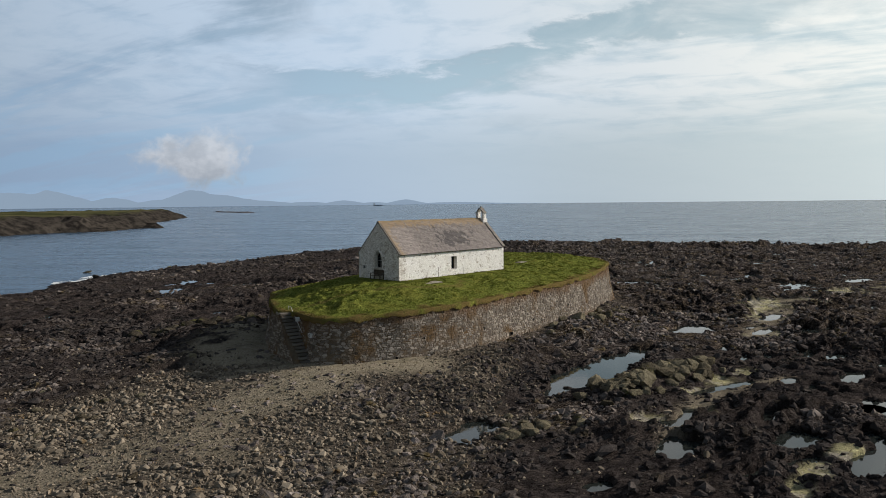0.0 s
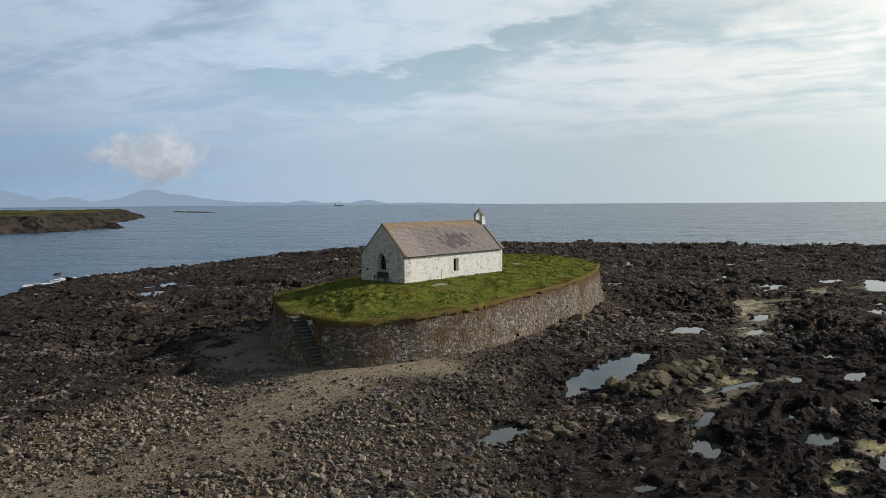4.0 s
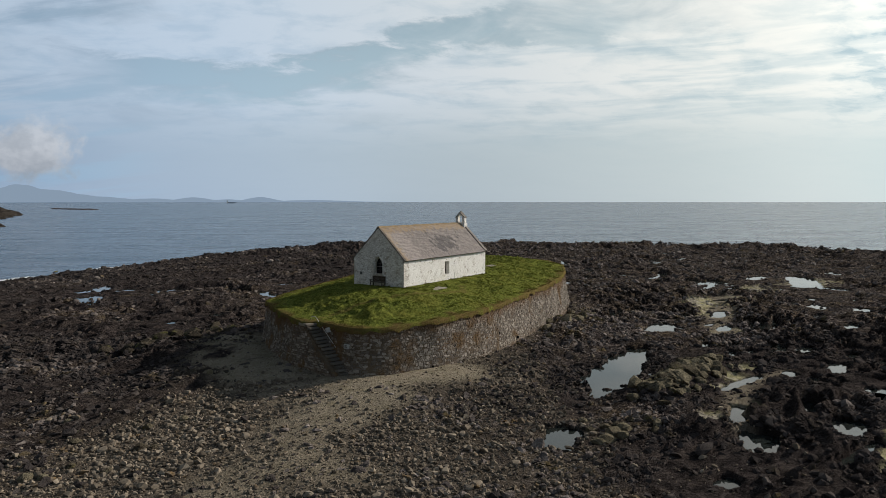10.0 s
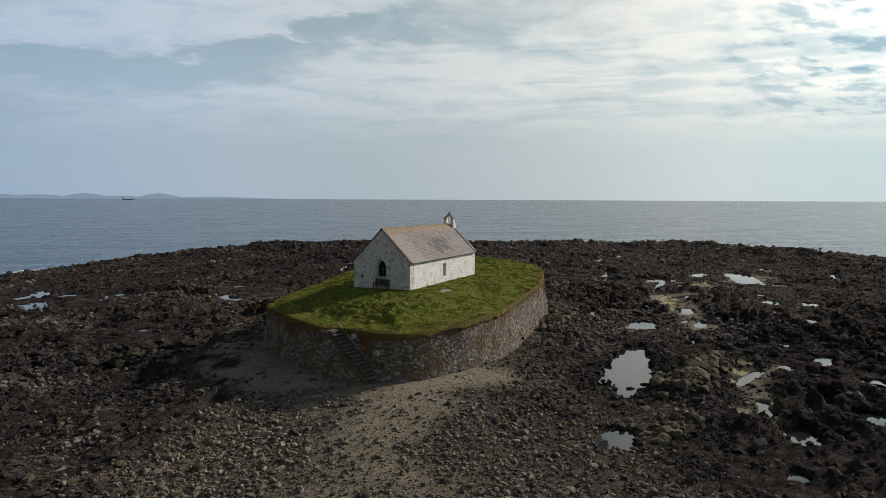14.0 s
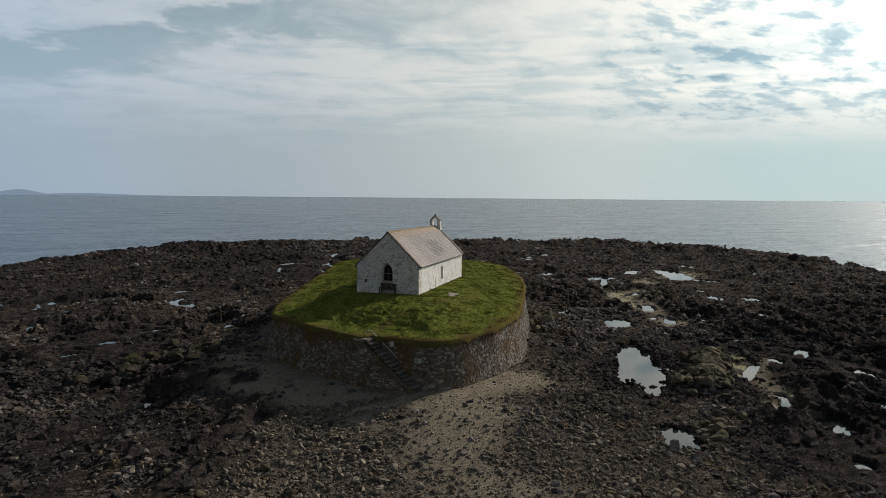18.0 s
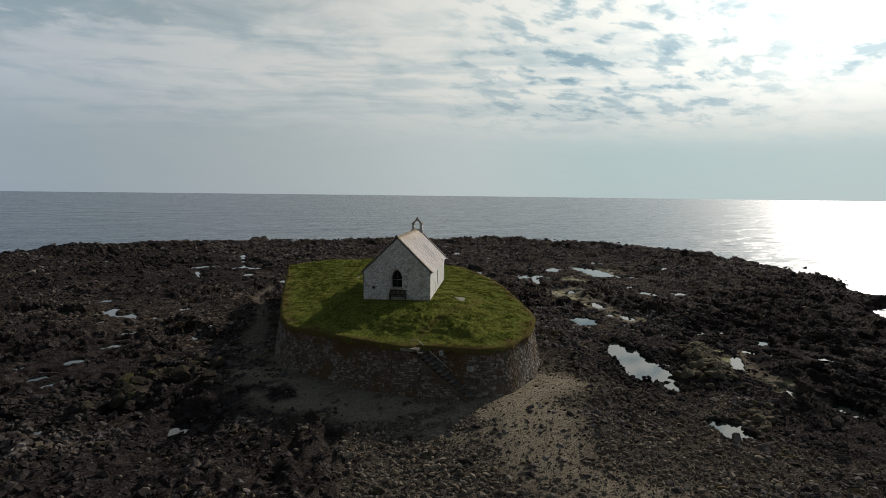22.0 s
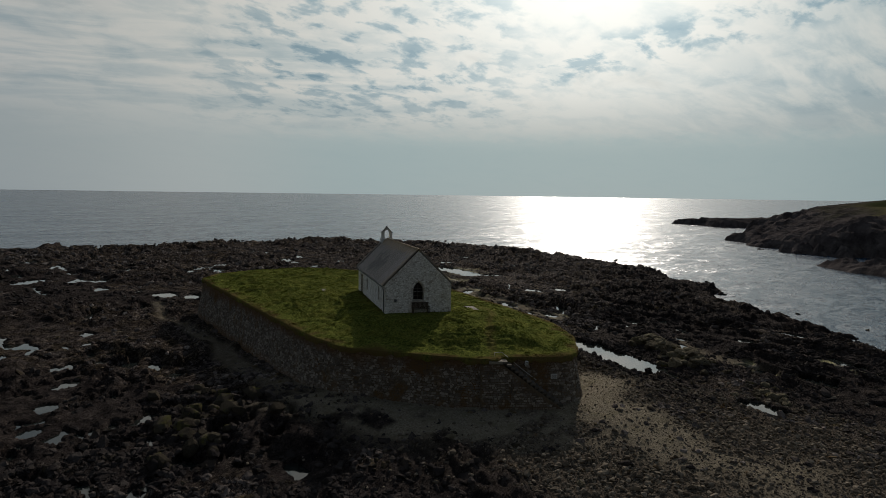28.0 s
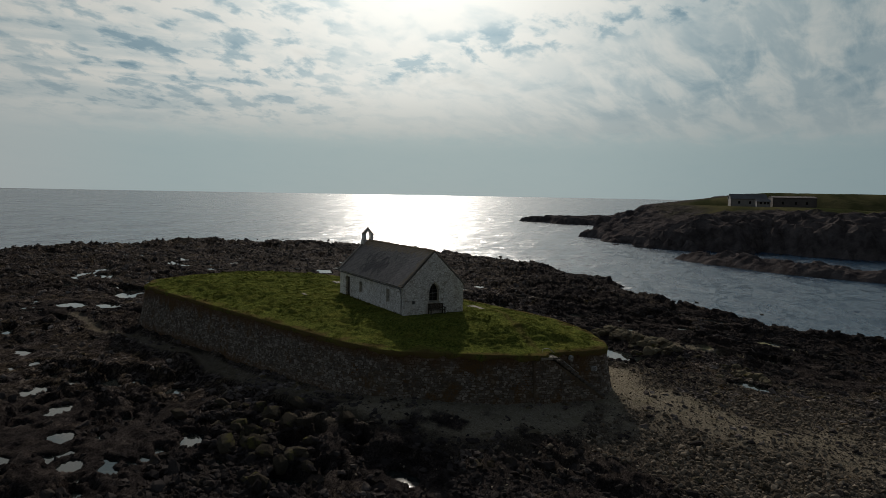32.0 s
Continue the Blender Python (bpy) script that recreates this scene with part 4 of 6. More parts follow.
def build_wall():
    wall = thing("retaining_wall", "tall curved rubble stone retaining wall round the islet", "wall", kind="structure")
    n = len(RING)
    rows = []
    for f in np.linspace(0, 1, 7):
        row = RING.copy()
        row[:, 2] = FOOT + (RING[:, 2] - FOOT) * f
        row[:, :2] += NORMAL * (batter(RING[:, 2] - row[:, 2]) - 0.010)[:, None]
        rows.append(row)
    inner = RING.copy()
    inner[:, :2] -= NORMAL * 0.5
    core = np.vstack([*rows, inner])
    k = np.arange(n)
    k2 = (k + 1) % n
    faces = np.vstack([np.stack([r * n + k, r * n + k2, (r + 1) * n + k2, (r + 1) * n + k], -1) for r in range(7)])
    part("mortar_core", mesh_arrays("mortar_core", core, faces), MORTAR, wall, "brown lime mortar between the stones")
    rng = np.random.default_rng(5)
    cw, ch = 0.20, 0.165
    ni, nj = int(ARC[-1] / cw), 36
    gi, gj = np.meshgrid(np.arange(ni), np.arange(nj))
    gi, gj = gi.ravel(), gj.ravel()

    def knot(i, j):
        """Lattice corner, pushed about, as length along the wall and height."""
        wave = 0.08 * (value_noise(i * 0.17, j * 0.31, 93) - 0.5)
        return (i + 0.5 * (j % 2) + 0.8 * (lattice(i % ni, j, 94) - 0.5)) * cw, -0.1 + (j + 0.85 * (lattice(i % ni, j, 95) - 0.5)) * ch + wave

    # some stones are twice as long: they swallow their neighbour
    long_one = (lattice(gi, gj, 97) < 0.34) & (lattice(gi - 1, gj, 97) >= 0.34)
    eaten = (lattice(gi - 1, gj, 97) < 0.34) & (lattice(gi - 2, gj, 97) >= 0.34)
    gi, gj, reach = gi[~eaten], gj[~eaten], 1 + long_one[~eaten].astype(int)
    corners = [knot(gi, gj), knot(gi + reach, gj), knot(gi + reach, gj + 1), knot(gi, gj + 1)]
    # rows are shifted by half a stone: meet the row above at its own knots
    corners[2], corners[3] = [((gi + s + 0.5 * (gj % 2) + 0.5 * (lattice((gi + s) % ni, gj + 1, 96) - 0.5)) * cw, knot(gi + s, gj + 1)[1]) for s in (reach, 0)]
    cs, cz = sum(c[0] for c in corners) / 4, sum(c[1] for c in corners) / 4
    lim = wall_point(cs, cz)[2]
    ok = (cz + 0.10 < lim) & (rng.uniform(0, 1, len(cs)) > 0.04)
    corners = [(a[ok], b[ok]) for a, b in corners]
    cs, cz = cs[ok], cz[ok]
    m = len(cs)
    jit = lambda amount: rng.uniform(-amount, amount, m)
    proud = rng.uniform(0.0, 0.045, m)
    shrink = rng.uniform(0.78, 0.93, m)
    rim = []
    for k in range(4):   # corners knocked off, sides a little bowed
        (s, zz), (s2, zz2) = corners[k], corners[(k + 1) % 4]
        knock, f = rng.uniform(0.70, 0.92, m), rng.uniform(0.4, 0.6, m)
        rim.append((cs + (s - cs) * knock, cz + (zz - cz) * knock))
        rim.append((s + (s2 - s) * f, zz + (zz2 - zz) * f))
    verts = np.zeros((m, 16, 3))
    for k, (s, zz) in enumerate(rim):
        p, nrm, _ = wall_point(cs + (s - cs) * 0.97, cz + (zz - cz) * 0.96)
        verts[:, k] = p
        verts[:, k, :2] -= nrm * 0.03
        p, nrm, _ = wall_point(cs + (s - cs) * shrink, cz + (zz - cz) * shrink)
        verts[:, 8 + k] = p
        verts[:, 8 + k, :2] += nrm * (proud + jit(0.014))[:, None]
    tmpl = np.array([(8, 9, 10, 11), (8, 11, 12, 15), (12, 13, 14, 15)] + [(k, (k + 1) % 8, 8 + (k + 1) % 8, 8 + k) for k in range(8)])
    centre = verts.mean(1)
    # the three hundred by the stair and the rounded corner stand singly
    rank = np.hypot(centre[:, 0] + 9.0, centre[:, 1] - 52.0) + 0.4 * np.abs(centre[:, 2] - 3)
    single = np.zeros(m, bool)
    single[np.argsort(rank)[:290]] = True
    rest = verts[~single]
    faces = (tmpl[None] + 16 * np.arange(len(rest))[:, None, None]).reshape(-1, 4)
    part("stonework", mesh_arrays("stonework", rest.reshape(-1, 3), faces), STONE, wall, "rough grey and buff rubble stones", kind="stuff")
    # drain holes in the south face: solid blocks, near-black for the shade inside
    for x, y, z in ((3.43, 59.04, 2.6), (8.4, 65.6, 2.2), (12.8, 71.7, 2.7), (-1.57, 54.33, 2.7), (6.1, 62.0, 1.6), (-3.6, 52.71, 1.5)):
        k = int(np.argmin(np.hypot(RING[:, 0] - x, RING[:, 1] - y)))
        hole = part("dark_hole_block", box_bm(-0.10, 0.10, -0.03, 0.3, -0.12, 0.12, 0.03), DARKGLASS, wall, "near-black block standing in for a shaded drain hole")
        hole.matrix_local = pose(x, y, z, 0, 0, math.degrees(math.atan2(NORMAL[k, 1], NORMAL[k, 0])) + 90)
    return wall, verts[single], tmpl


WALL, SINGLE_STONES, STONE_FACES = build_wall()

SPINE = [(-9.0, 60.0), (15.0, 96.0)]


def coping_height(x, y):
    """Height of the nearest piece of coping."""
    z = np.zeros(len(x))
    for k in range(0, len(x), 4000):
        a = (x[k:k + 4000, None] - RING[None, :, 0]) ** 2 + (y[k:k + 4000, None] - RING[None, :, 1]) ** 2
        w = 1 / (a + 0.3) ** 2
        z[k:k + 4000] = (w * RING[None, :, 2]).sum(1) / w.sum(1)
    return z


def turf_height(x, y):
    d = signed_distance(x, y, OUT)
    edge = coping_height(x, y)
    z = edge + 0.05 + (6.06 - edge) * smooth(-0.6, 7.5, d)
    rough = smooth(0.2, 2.5, d) * (1 - 0.8 * smooth(5.2, 3.2, np.hypot((x + 1), (y - 64))))
    z = z + rough * ((fbm(x / 3.2, y / 3.2, 101, 3) - 0.5) * 0.5 + (np.abs(fbm(x / 0.9, y / 0.9, 111, 3) - 0.5)) * 0.85 - 0.10) * smooth(0.4, 3.0, church_distance(x, y))
    return z


def church_distance(x, y):
    c, s = math.cos(radians(CH[2])), math.sin(radians(CH[2]))
    a, b = (x - CH[0]) * c + (y - CH[1]) * s, -(x - CH[0]) * s + (y - CH[1]) * c
    dx, dy = np.maximum(np.maximum(-a, a - CH[3]), 0), np.maximum(np.maximum(-b, b - CH[4]), 0)
    return np.hypot(dx, dy)


TRODDEN = [(1.6, 66.2), (1.4, 63.6), (-0.8, 61.9), (-4.5, 60.2), (-8.6, 58.2), (-11.6, 56.4)]   # worn way from the stair round the church


def build_turf():
    ring = RING.copy()
    (ax, ay), (bx, by) = SPINE
    t = np.clip(((ring[:, 0] - ax) * (bx - ax) + (ring[:, 1] - ay) * (by - ay)) / ((bx - ax) ** 2 + (by - ay) ** 2), 0, 1)
    core = np.stack([ax + t * (bx - ax), ay + t * (by - ay)], -1)
    rng = np.random.default_rng(8)
    levels = np.concatenate([[-0.012, 0.0, 0.012], np.linspace(0.03, 1, 70)])
    rows = []
    lip = 0.02 + 0.16 * value_noise(ARC[:-1] * 1.3, ARC[:-1] * 0, 121) + 0.14 * value_noise(ARC[:-1] * 4.1, ARC[:-1] * 0, 123)
    for k, f in enumerate(levels):
        xy = ring[:, :2] * (1 - f) + core * f
        if k == 0:
            xy = ring[:, :2] + NORMAL * lip[:, None]
            z = ring[:, 2] - 0.02 - 0.26 * value_noise(ARC[:-1] * 1.9, ARC[:-1] * 0, 122) - 0.22 * value_noise(ARC[:-1] * 5.0, ARC[:-1] * 0, 124)
        elif k == 1:
            xy = ring[:, :2] + NORMAL * (lip * 0.8)[:, None]
            z = ring[:, 2] + 0.05
        else:
            z = turf_height(xy[:, 0], xy[:, 1])
        rows.append(np.column_stack([xy, z]))
    n, m = len(ring), len(rows)
    k = np.arange(n * m).reshape(m, n)
    k2 = np.roll(k, -1, 1)
    faces = np.stack([k[:-1], k2[:-1], k2[1:], k[1:]], -1).reshape(-1, 4)
    verts = np.vstack(rows)
    me = mesh_arrays("turf", verts, faces)
    dist = signed_distance(verts[:, 0], verts[:, 1], OUT)
    trod = line_distance(verts[:, 0], verts[:, 1], TRODDEN) + (fbm(verts[:, 0] / 0.7, verts[:, 1] / 0.7, 135, 3) - 0.5) * 0.7
    float_layer(me, "dry", np.maximum(smooth(0.9, 0.0, dist + (fbm(verts[:, 0] / 0.8, verts[:, 1] / 0.8, 131, 3) - 0.45) * 2.4), 0.6 * smooth(0.5, 0.1, trod)))
    shade_smooth(me)
    thing("turf", "rough green turf with dry brown margin on the islet", "grass", me, GRASS, kind="structure")
    # tussocks
    xy = np.column_stack([rng.uniform(-18, 22, 120000), rng.uniform(51, 107, 120000)])
    d = signed_distance(xy[:, 0], xy[:, 1], OUT)
    xy = xy[(d > 0.02) & (church_distance(xy[:, 0], xy[:, 1]) > 0.06) & (line_distance(xy[:, 0], xy[:, 1], TRODDEN) > 0.3 * rng.uniform(0, 1, len(xy))) & (fbm(xy[:, 0] / 1.3, xy[:, 1] / 1.3, 141, 3) > 0.28)]
    count = len(xy)
    z = turf_height(xy[:, 0], xy[:, 1])
    foot = smooth(0.55, 0.15, church_distance(xy[:, 0], xy[:, 1]))   # rank dry grass at the foot of the church
    verts = np.zeros((count, 4, 3, 3))
    for b in range(4):
        a = rng.uniform(0, 2 * math.pi, count)
        h = rng.uniform(0.02, 0.055, count) * (0.7 + 1.3 * smooth(0.45, 0.62, fbm(xy[:, 0] / 0.8, xy[:, 1] / 0.8, 143, 2)))
        h = h * (1 + 1.2 * foot * rng.uniform(0, 1, count))
        w = rng.uniform(0.012, 0.032, count)
        ox, oy = rng.uniform(-0.10, 0.10, count), rng.uniform(-0.10, 0.10, count)
        lean = rng.uniform(0.02, 0.11, count)
        base = np.column_stack([xy[:, 0] + ox, xy[:, 1] + oy, z - 0.02])
        side = np.column_stack([np.cos(a) * w, np.sin(a) * w, 0 * a])
        verts[:, b, 0], verts[:, b, 1] = base - side, base + side
        verts[:, b, 2] = base + np.column_stack([-np.sin(a) * lean, np.cos(a) * lean, h])
    me = mesh_arrays("grass_tufts", verts.reshape(-1, 3), np.arange(count * 12).reshape(-1, 3))
    dist = signed_distance(xy[:, 0], xy[:, 1], OUT)
    float_layer(me, "dry", np.repeat(np.maximum(smooth(1.0, 0.1, dist + (fbm(xy[:, 0] / 0.8, xy[:, 1] / 0.8, 131, 3) - 0.45) * 2.0), 0.8 * foot), 12))
    thing("grass_tufts", "short tussocky grass blades on the turf", "grass", me, TUFT, kind="stuff")


build_turf()


# ---- church ----
def holed_wall(outline, holes, thickness):
    """A wall in the x-z plane, its outer face at y = 0 and its body towards +y, with openings through it."""
    bm = bmesh.new()
    for depth in (0.0, thickness):
        edges = []
        for loop in (outline, *holes):
            vs = [bm.verts.new((x, depth, z)) for x, z in loop]
            edges += [bm.edges.new((vs[i], vs[(i + 1) % len(vs)])) for i in range(len(vs))]
        bmesh.ops.triangle_fill(bm, edges=edges, use_beauty=True)
    bm.verts.ensure_lookup_table()
    total = sum(len(l) for l in (outline, *holes))
    start = 0
    for loop in (outline, *holes):
        k = len(loop)
        for i in range(k):
            a, b = start + i, start + (i + 1) % k
            bm.faces.new((bm.verts[a], bm.verts[b], bm.verts[total + b], bm.verts[total + a]))
        start += k
    return bm


def lancet(cx, z0, width, height, steps=6):
    """Outline of a pointed opening."""
    h, spring = width / 2, z0 + height - width * 0.86
    pts = [(cx - h, z0), (cx + h, z0)]
    pts += [(cx - h + width * math.cos(a), spring + width * math.sin(a)) for a in np.linspace(0, math.pi / 3, steps)]
    pts += [(cx + h - width * math.cos(a), spring + width * math.sin(a)) for a in np.linspace(math.pi / 3, 0, steps)[1:]]
    return pts


def rect(x0, x1, z0, z1):
    return [(x0, z0), (x1, z0), (x1, z1), (x0, z1)]


def strip_bm(loop_a, loop_b, y0, y1):
    """A ring between two loops of the same length, in the x-z plane, from y0 to y1."""
    bm = bmesh.new()
    n = len(loop_a)
    rows = [[bm.verts.new((x, y, z)) for x, z in loop] for loop, y in ((loop_a, y0), (loop_b, y0), (loop_b, y1), (loop_a, y1))]
    for k in range(n):
        j = (k + 1) % n
        for r in range(4):
            bm.faces.new((rows[r][k], rows[r][j], rows[(r + 1) % 4][j], rows[(r + 1) % 4][k]))
    return bm


LENGTH, WIDTH, EAVE, APEX = CH[3], CH[4], 2.50, 5.36
CHURCH_Z = 6.05


def build_church():
    root = thing("church", "small whitewashed stone church with a slate roof and bellcote", "church", m=pose(CH[0], CH[1], CHURCH_Z, 0, 0, CH[2]))
    low = -0.35
    t = 0.75
    # local: x along the nave from the east gable, y from the south wall to the north wall
    gable = [(0, low), (WIDTH, low), (WIDTH, EAVE), (WIDTH / 2, APEX), (0, EAVE)]
    east_window = lancet(WIDTH / 2, 1.10, 0.96, 1.62)
    turn_east = pose(0, WIDTH, 0, 0, 0, -90)
    east = part("east_wall", holed_wall(gable, [east_window], t), LIME_WORN, root, "lime-washed rubble gable wall")
    east.matrix_local = turn_east
    west = part("west_wall", holed_wall(gable, [], t), LIME, root, "lime-washed rubble gable wall")
    west.matrix_local = pose(LENGTH, 0, 0, 0, 0, 90)
    south_holes = [rect(6.98, 7.76, 0.60, 1.92)]
    south = part("south_wall", holed_wall([(t, low), (LENGTH - t, low), (LENGTH - t, EAVE), (t, EAVE)], south_holes, t), LIME, root, "lime-washed rubble wall")
    north_holes = [rect(1.6, 2.75, 0.02, 1.98), rect(5.2, 5.95, 0.75, 1.85), rect(11.45, 12.15, 0.72, 1.95)]
    north = part("north_wall", holed_wall([(t, low), (LENGTH - t, low), (LENGTH - t, EAVE), (t, EAVE)], north_holes, t), LIME_WORN, root, "lime-washed rubble wall")
    turn_north = pose(LENGTH, WIDTH, 0, 0, 0, 180)
    north.matrix_local = turn_north
    # east window: hood mould, frame, mullion tracery, glass
    window = part("east_window", strip_bm(lancet(WIDTH / 2, 1.10, 0.96, 1.62), lancet(WIDTH / 2, 1.17, 0.84, 1.48), 0.20, 0.34), DRESSED, root, "pointed stone window frame with dark glass")
    window.matrix_local = turn_east
    part("hood_mould", strip_bm(lancet(WIDTH / 2, 1.04, 1.30, 1.94)[2:], lancet(WIDTH / 2, 1.04, 1.14, 1.80)[2:], -0.09, 0.02), LIME_WORN, window, "dressed stone hood over the window")
    part("sill", box_bm(WIDTH / 2 - 0.6, WIDTH / 2 + 0.6, -0.08, 0.2, 1.0, 1.10, 0.012), DRESSED, window)
    pane = bmesh.new()
    pane.faces.new([pane.verts.new((x, 0.30, z)) for x, z in lancet(WIDTH / 2, 1.14, 0.9, 1.54)])
    part("pane", pane, DARKGLASS, window, "dark leaded glass")
    for dx in (0.0,):
        part("mullion", box_bm(WIDTH / 2 + dx - 0.02, WIDTH / 2 + dx + 0.02, 0.25, 0.29, 1.14, 2.4), INK, window)
    for zz in (1.5, 1.8, 2.1):
        part("glazing_bar", box_bm(WIDTH / 2 - 0.42, WIDTH / 2 + 0.42, 0.27, 0.295, zz - 0.012, zz + 0.012), INK, window)
    # side windows
    for side, (x0, x1, z0, z1) in ((pose(0, 0, 0), (6.98, 7.76, 0.60, 1.92)), (turn_north, (5.2, 5.95, 0.75, 1.85)), (turn_north, (11.45, 12.15, 0.72, 1.95))):
        w = part("window", strip_bm(rect(x0, x1, z0, z1), rect(x0 + 0.03, x1 - 0.03, z0 + 0.03, z1 - 0.03), 0.36, 0.44), COPING, root, "deep-set small window with dark glass")
        w.matrix_local = side
        p = bmesh.new()
        p.faces.new([p.verts.new((x, 0.41, z)) for x, z in rect(x0 + 0.04, x1 - 0.04, z0 + 0.04, z1 - 0.04)])
        part("pane", p, DARKGLASS, w, "dark leaded glass")
        part("sill", box_bm(x0 + 0.004, x1 - 0.004, 0.02, 0.36, z0 + 0.003, z0 + 0.05), LIME, w)
        part("glazing_bar", box_bm((x0 + x1) / 2 - 0.012, (x0 + x1) / 2 + 0.012, 0.375, 0.405, z0 + 0.07, z1 - 0.07), INK, w)
    # north door
    door = part("door", box_bm(1.63, 2.72, 0.25, 0.33, 0.03, 1.95, 0.01), WOOD, root, "weathered plank door in the north wall")
    door.matrix_local = turn_north
    for k in range(6):
        x = 1.64 + k * 0.18
        part("plank", box_bm(x, x + 0.165, 0.22, 0.25, 0.05, 1.93, 0.006), WOOD, door)
    for zz in (0.45, 1.5):
        part("strap_hinge", box_bm(1.66, 2.5, 0.205, 0.222, zz, zz + 0.06), INK, door, "black iron strap hinge")
    # traces of a blocked doorway in the south wall
    for x in (5.12, 8.75):
        bm = box_bm(x, x + 0.05, -0.012, 0.02, 0.05, 1.0 if x < 6 else 0.7, 0.004)
        part("blocked_jamb", bm, COPING, root, "dark joint of a blocked doorway")
    # stones of the gable quoins
    rng = random.Random(4)
    for cx, cy in ((0, 0), (0, WIDTH), (LENGTH, 0), (LENGTH, WIDTH)):
        z, k = 0.0, 0
        while z < EAVE - 0.25:
            h = rng.uniform(0.22, 0.34)
            a, b = (0.5, 0.28) if k % 2 else (0.28, 0.5)
            o = 0.012 + rng.uniform(0, 0.012)
            x0, x1 = (-o, a) if cx == 0 else (cx - a, cx + o)
            y0, y1 = (-o, b) if cy == 0 else (cy - b, cy + o)
            part("quoin", box_bm(x0, x1, y0, y1, z, z + h - 0.02, 0.02), LIME if cx else LIME_WORN, root)
            z += h
            k += 1
    # roof: a boarded core, slates in courses, ridge tiles, west coping
    slope = math.hypot(WIDTH / 2, APEX - EAVE)
    pitch = math.atan2(APEX - EAVE, WIDTH / 2)
    for side in (0, 1):
        base = pose(0, 0, 0) if side == 0 else pose(LENGTH, WIDTH, 0, 0, 0, 180)
        roof = part("roof", box_bm(0.02, LENGTH - 0.02, -0.16, slope, 0.02, 0.10), WOOD, root, "grey-brown slate roof slope with dark stains")
        roof.matrix_local = base @ pose(0, 0, EAVE, math.degrees(pitch), 0, 0)
        ROOFS.append((roof, slope, side))
    for k in range(30):
        x0 = 0.0 + k * (LENGTH - 0.75) / 30
        bm = bmesh.new()
        prof = [(-0.22, -0.16), (-0.20, -0.10), (-0.05, 0.07), (0.05, 0.07), (0.20, -0.10), (0.22, -0.16), (0, 0.03)]
        rows = [[bm.verts.new((x, y, z)) for y, z in prof] for x in (0.008, (LENGTH - 0.75) / 30 - 0.006)]
        for i in range(7):
            bm.faces.new((rows[0][i], rows[0][(i + 1) % 7], rows[1][(i + 1) % 7], rows[1][i]))
        bm.faces.new(rows[0]); bm.faces.new(rows[1][::-1])
        o = part("ridge_tile", bm, RIDGE, root, "orange lichened ridge tile" if k == 0 else "")
        o.matrix_local = pose(x0, WIDTH / 2, APEX + 0.13 + 0.015 * math.sin(k * 1.7), 0.0, 0, 0)
    for side in (0, 1):
        base = pose(0, 0, 0) if side == 0 else pose(LENGTH, WIDTH, 0, 0, 0, 180)
        x0 = LENGTH - 0.42 if side == 0 else 0.0
        o = part("gable_coping", box_bm(x0, x0 + 0.46 if side == 0 else x0 + 0.42, -0.12, slope + 0.02, 0.10, 0.24, 0.02), COPING, root, "raised dark stone coping on the west gable")
        o.matrix_local = base @ pose(0, 0, EAVE, math.degrees(pitch), 0, 0)
        # low verge on the east gable
        x1 = 0.0 if side == 0 else LENGTH - 0.14
        o = part("verge", box_bm(x1 - 0.02, x1 + 0.12, -0.10, slope, 0.03, 0.135, 0.01), COPING, root)
        o.matrix_local = base @ pose(0, 0, EAVE, math.degrees(pitch), 0, 0)
    # bellcote: two piers, arch head, little gable, finial
    c = part("bellcote", box_bm(LENGTH - 0.62, LENGTH + 0.06, WIDTH / 2 - 0.62, WIDTH / 2 + 0.62, APEX - 0.55, APEX + 0.12, 0.03), LIME, root, "whitewashed open bellcote on the west gable")
    outline = [(-0.56, 0.0), (-0.27, 0.0), *[(0.27 * -math.cos(a), 0.50 + 0.40 * math.sin(a)) for a in np.linspace(0, math.pi, 9)], (0.27, 0.0), (0.56, 0.0), (0.54, 0.58), (0.0, 1.12), (-0.54, 0.58)]
    bm = bmesh.new()
    rows = [[bm.verts.new((x, y, z)) for y, z in outline] for x in (LENGTH - 0.50, LENGTH - 0.06)]
    n = len(outline)
    for i in range(n):
        bm.faces.new((rows[0][i], rows[0][(i + 1) % n], rows[1][(i + 1) % n], rows[1][i]))
    for r in rows:
        es = [bm.edges.get((r[i], r[(i + 1) % n])) for i in range(n)]
        bmesh.ops.triangle_fill(bm, edges=es, use_beauty=True)
    o = part("bell_arch", bm, LIME, c)
    o.matrix_local = pose(0, WIDTH / 2, APEX + 0.12)
    for sgn in (-1, 1):
        o = part("arch_coping", box_bm(LENGTH - 0.56, LENGTH, -0.02, 0.82, 0.0, 0.06, 0.015), COPING, c)
        o.matrix_local = (pose(0, WIDTH / 2, APEX + 0.12) @ pose(0, -0.57, 0.56, 45, 0, 0)) if sgn < 0 else (pose(0, WIDTH / 2, APEX + 0.12) @ pose(2 * LENGTH - 0.56, 0.57, 0.56, 0, 0, 180) @ pose(0, 0, 0, 45, 0, 0))
    part("finial", box_bm(LENGTH - 0.38, LENGTH - 0.18, WIDTH / 2 - 0.09, WIDTH / 2 + 0.09, APEX + 1.22, APEX + 1.42, 0.03), COPING, c)
    # gutter and rainwater pipe on the north side
    o = part("gutter", rod_bm([(0.1, WIDTH + 0.24, EAVE - 0.17), (LENGTH - 0.1, WIDTH + 0.24, EAVE - 0.15)], 0.05), INK, root, "thin dark gutter along the north eaves")
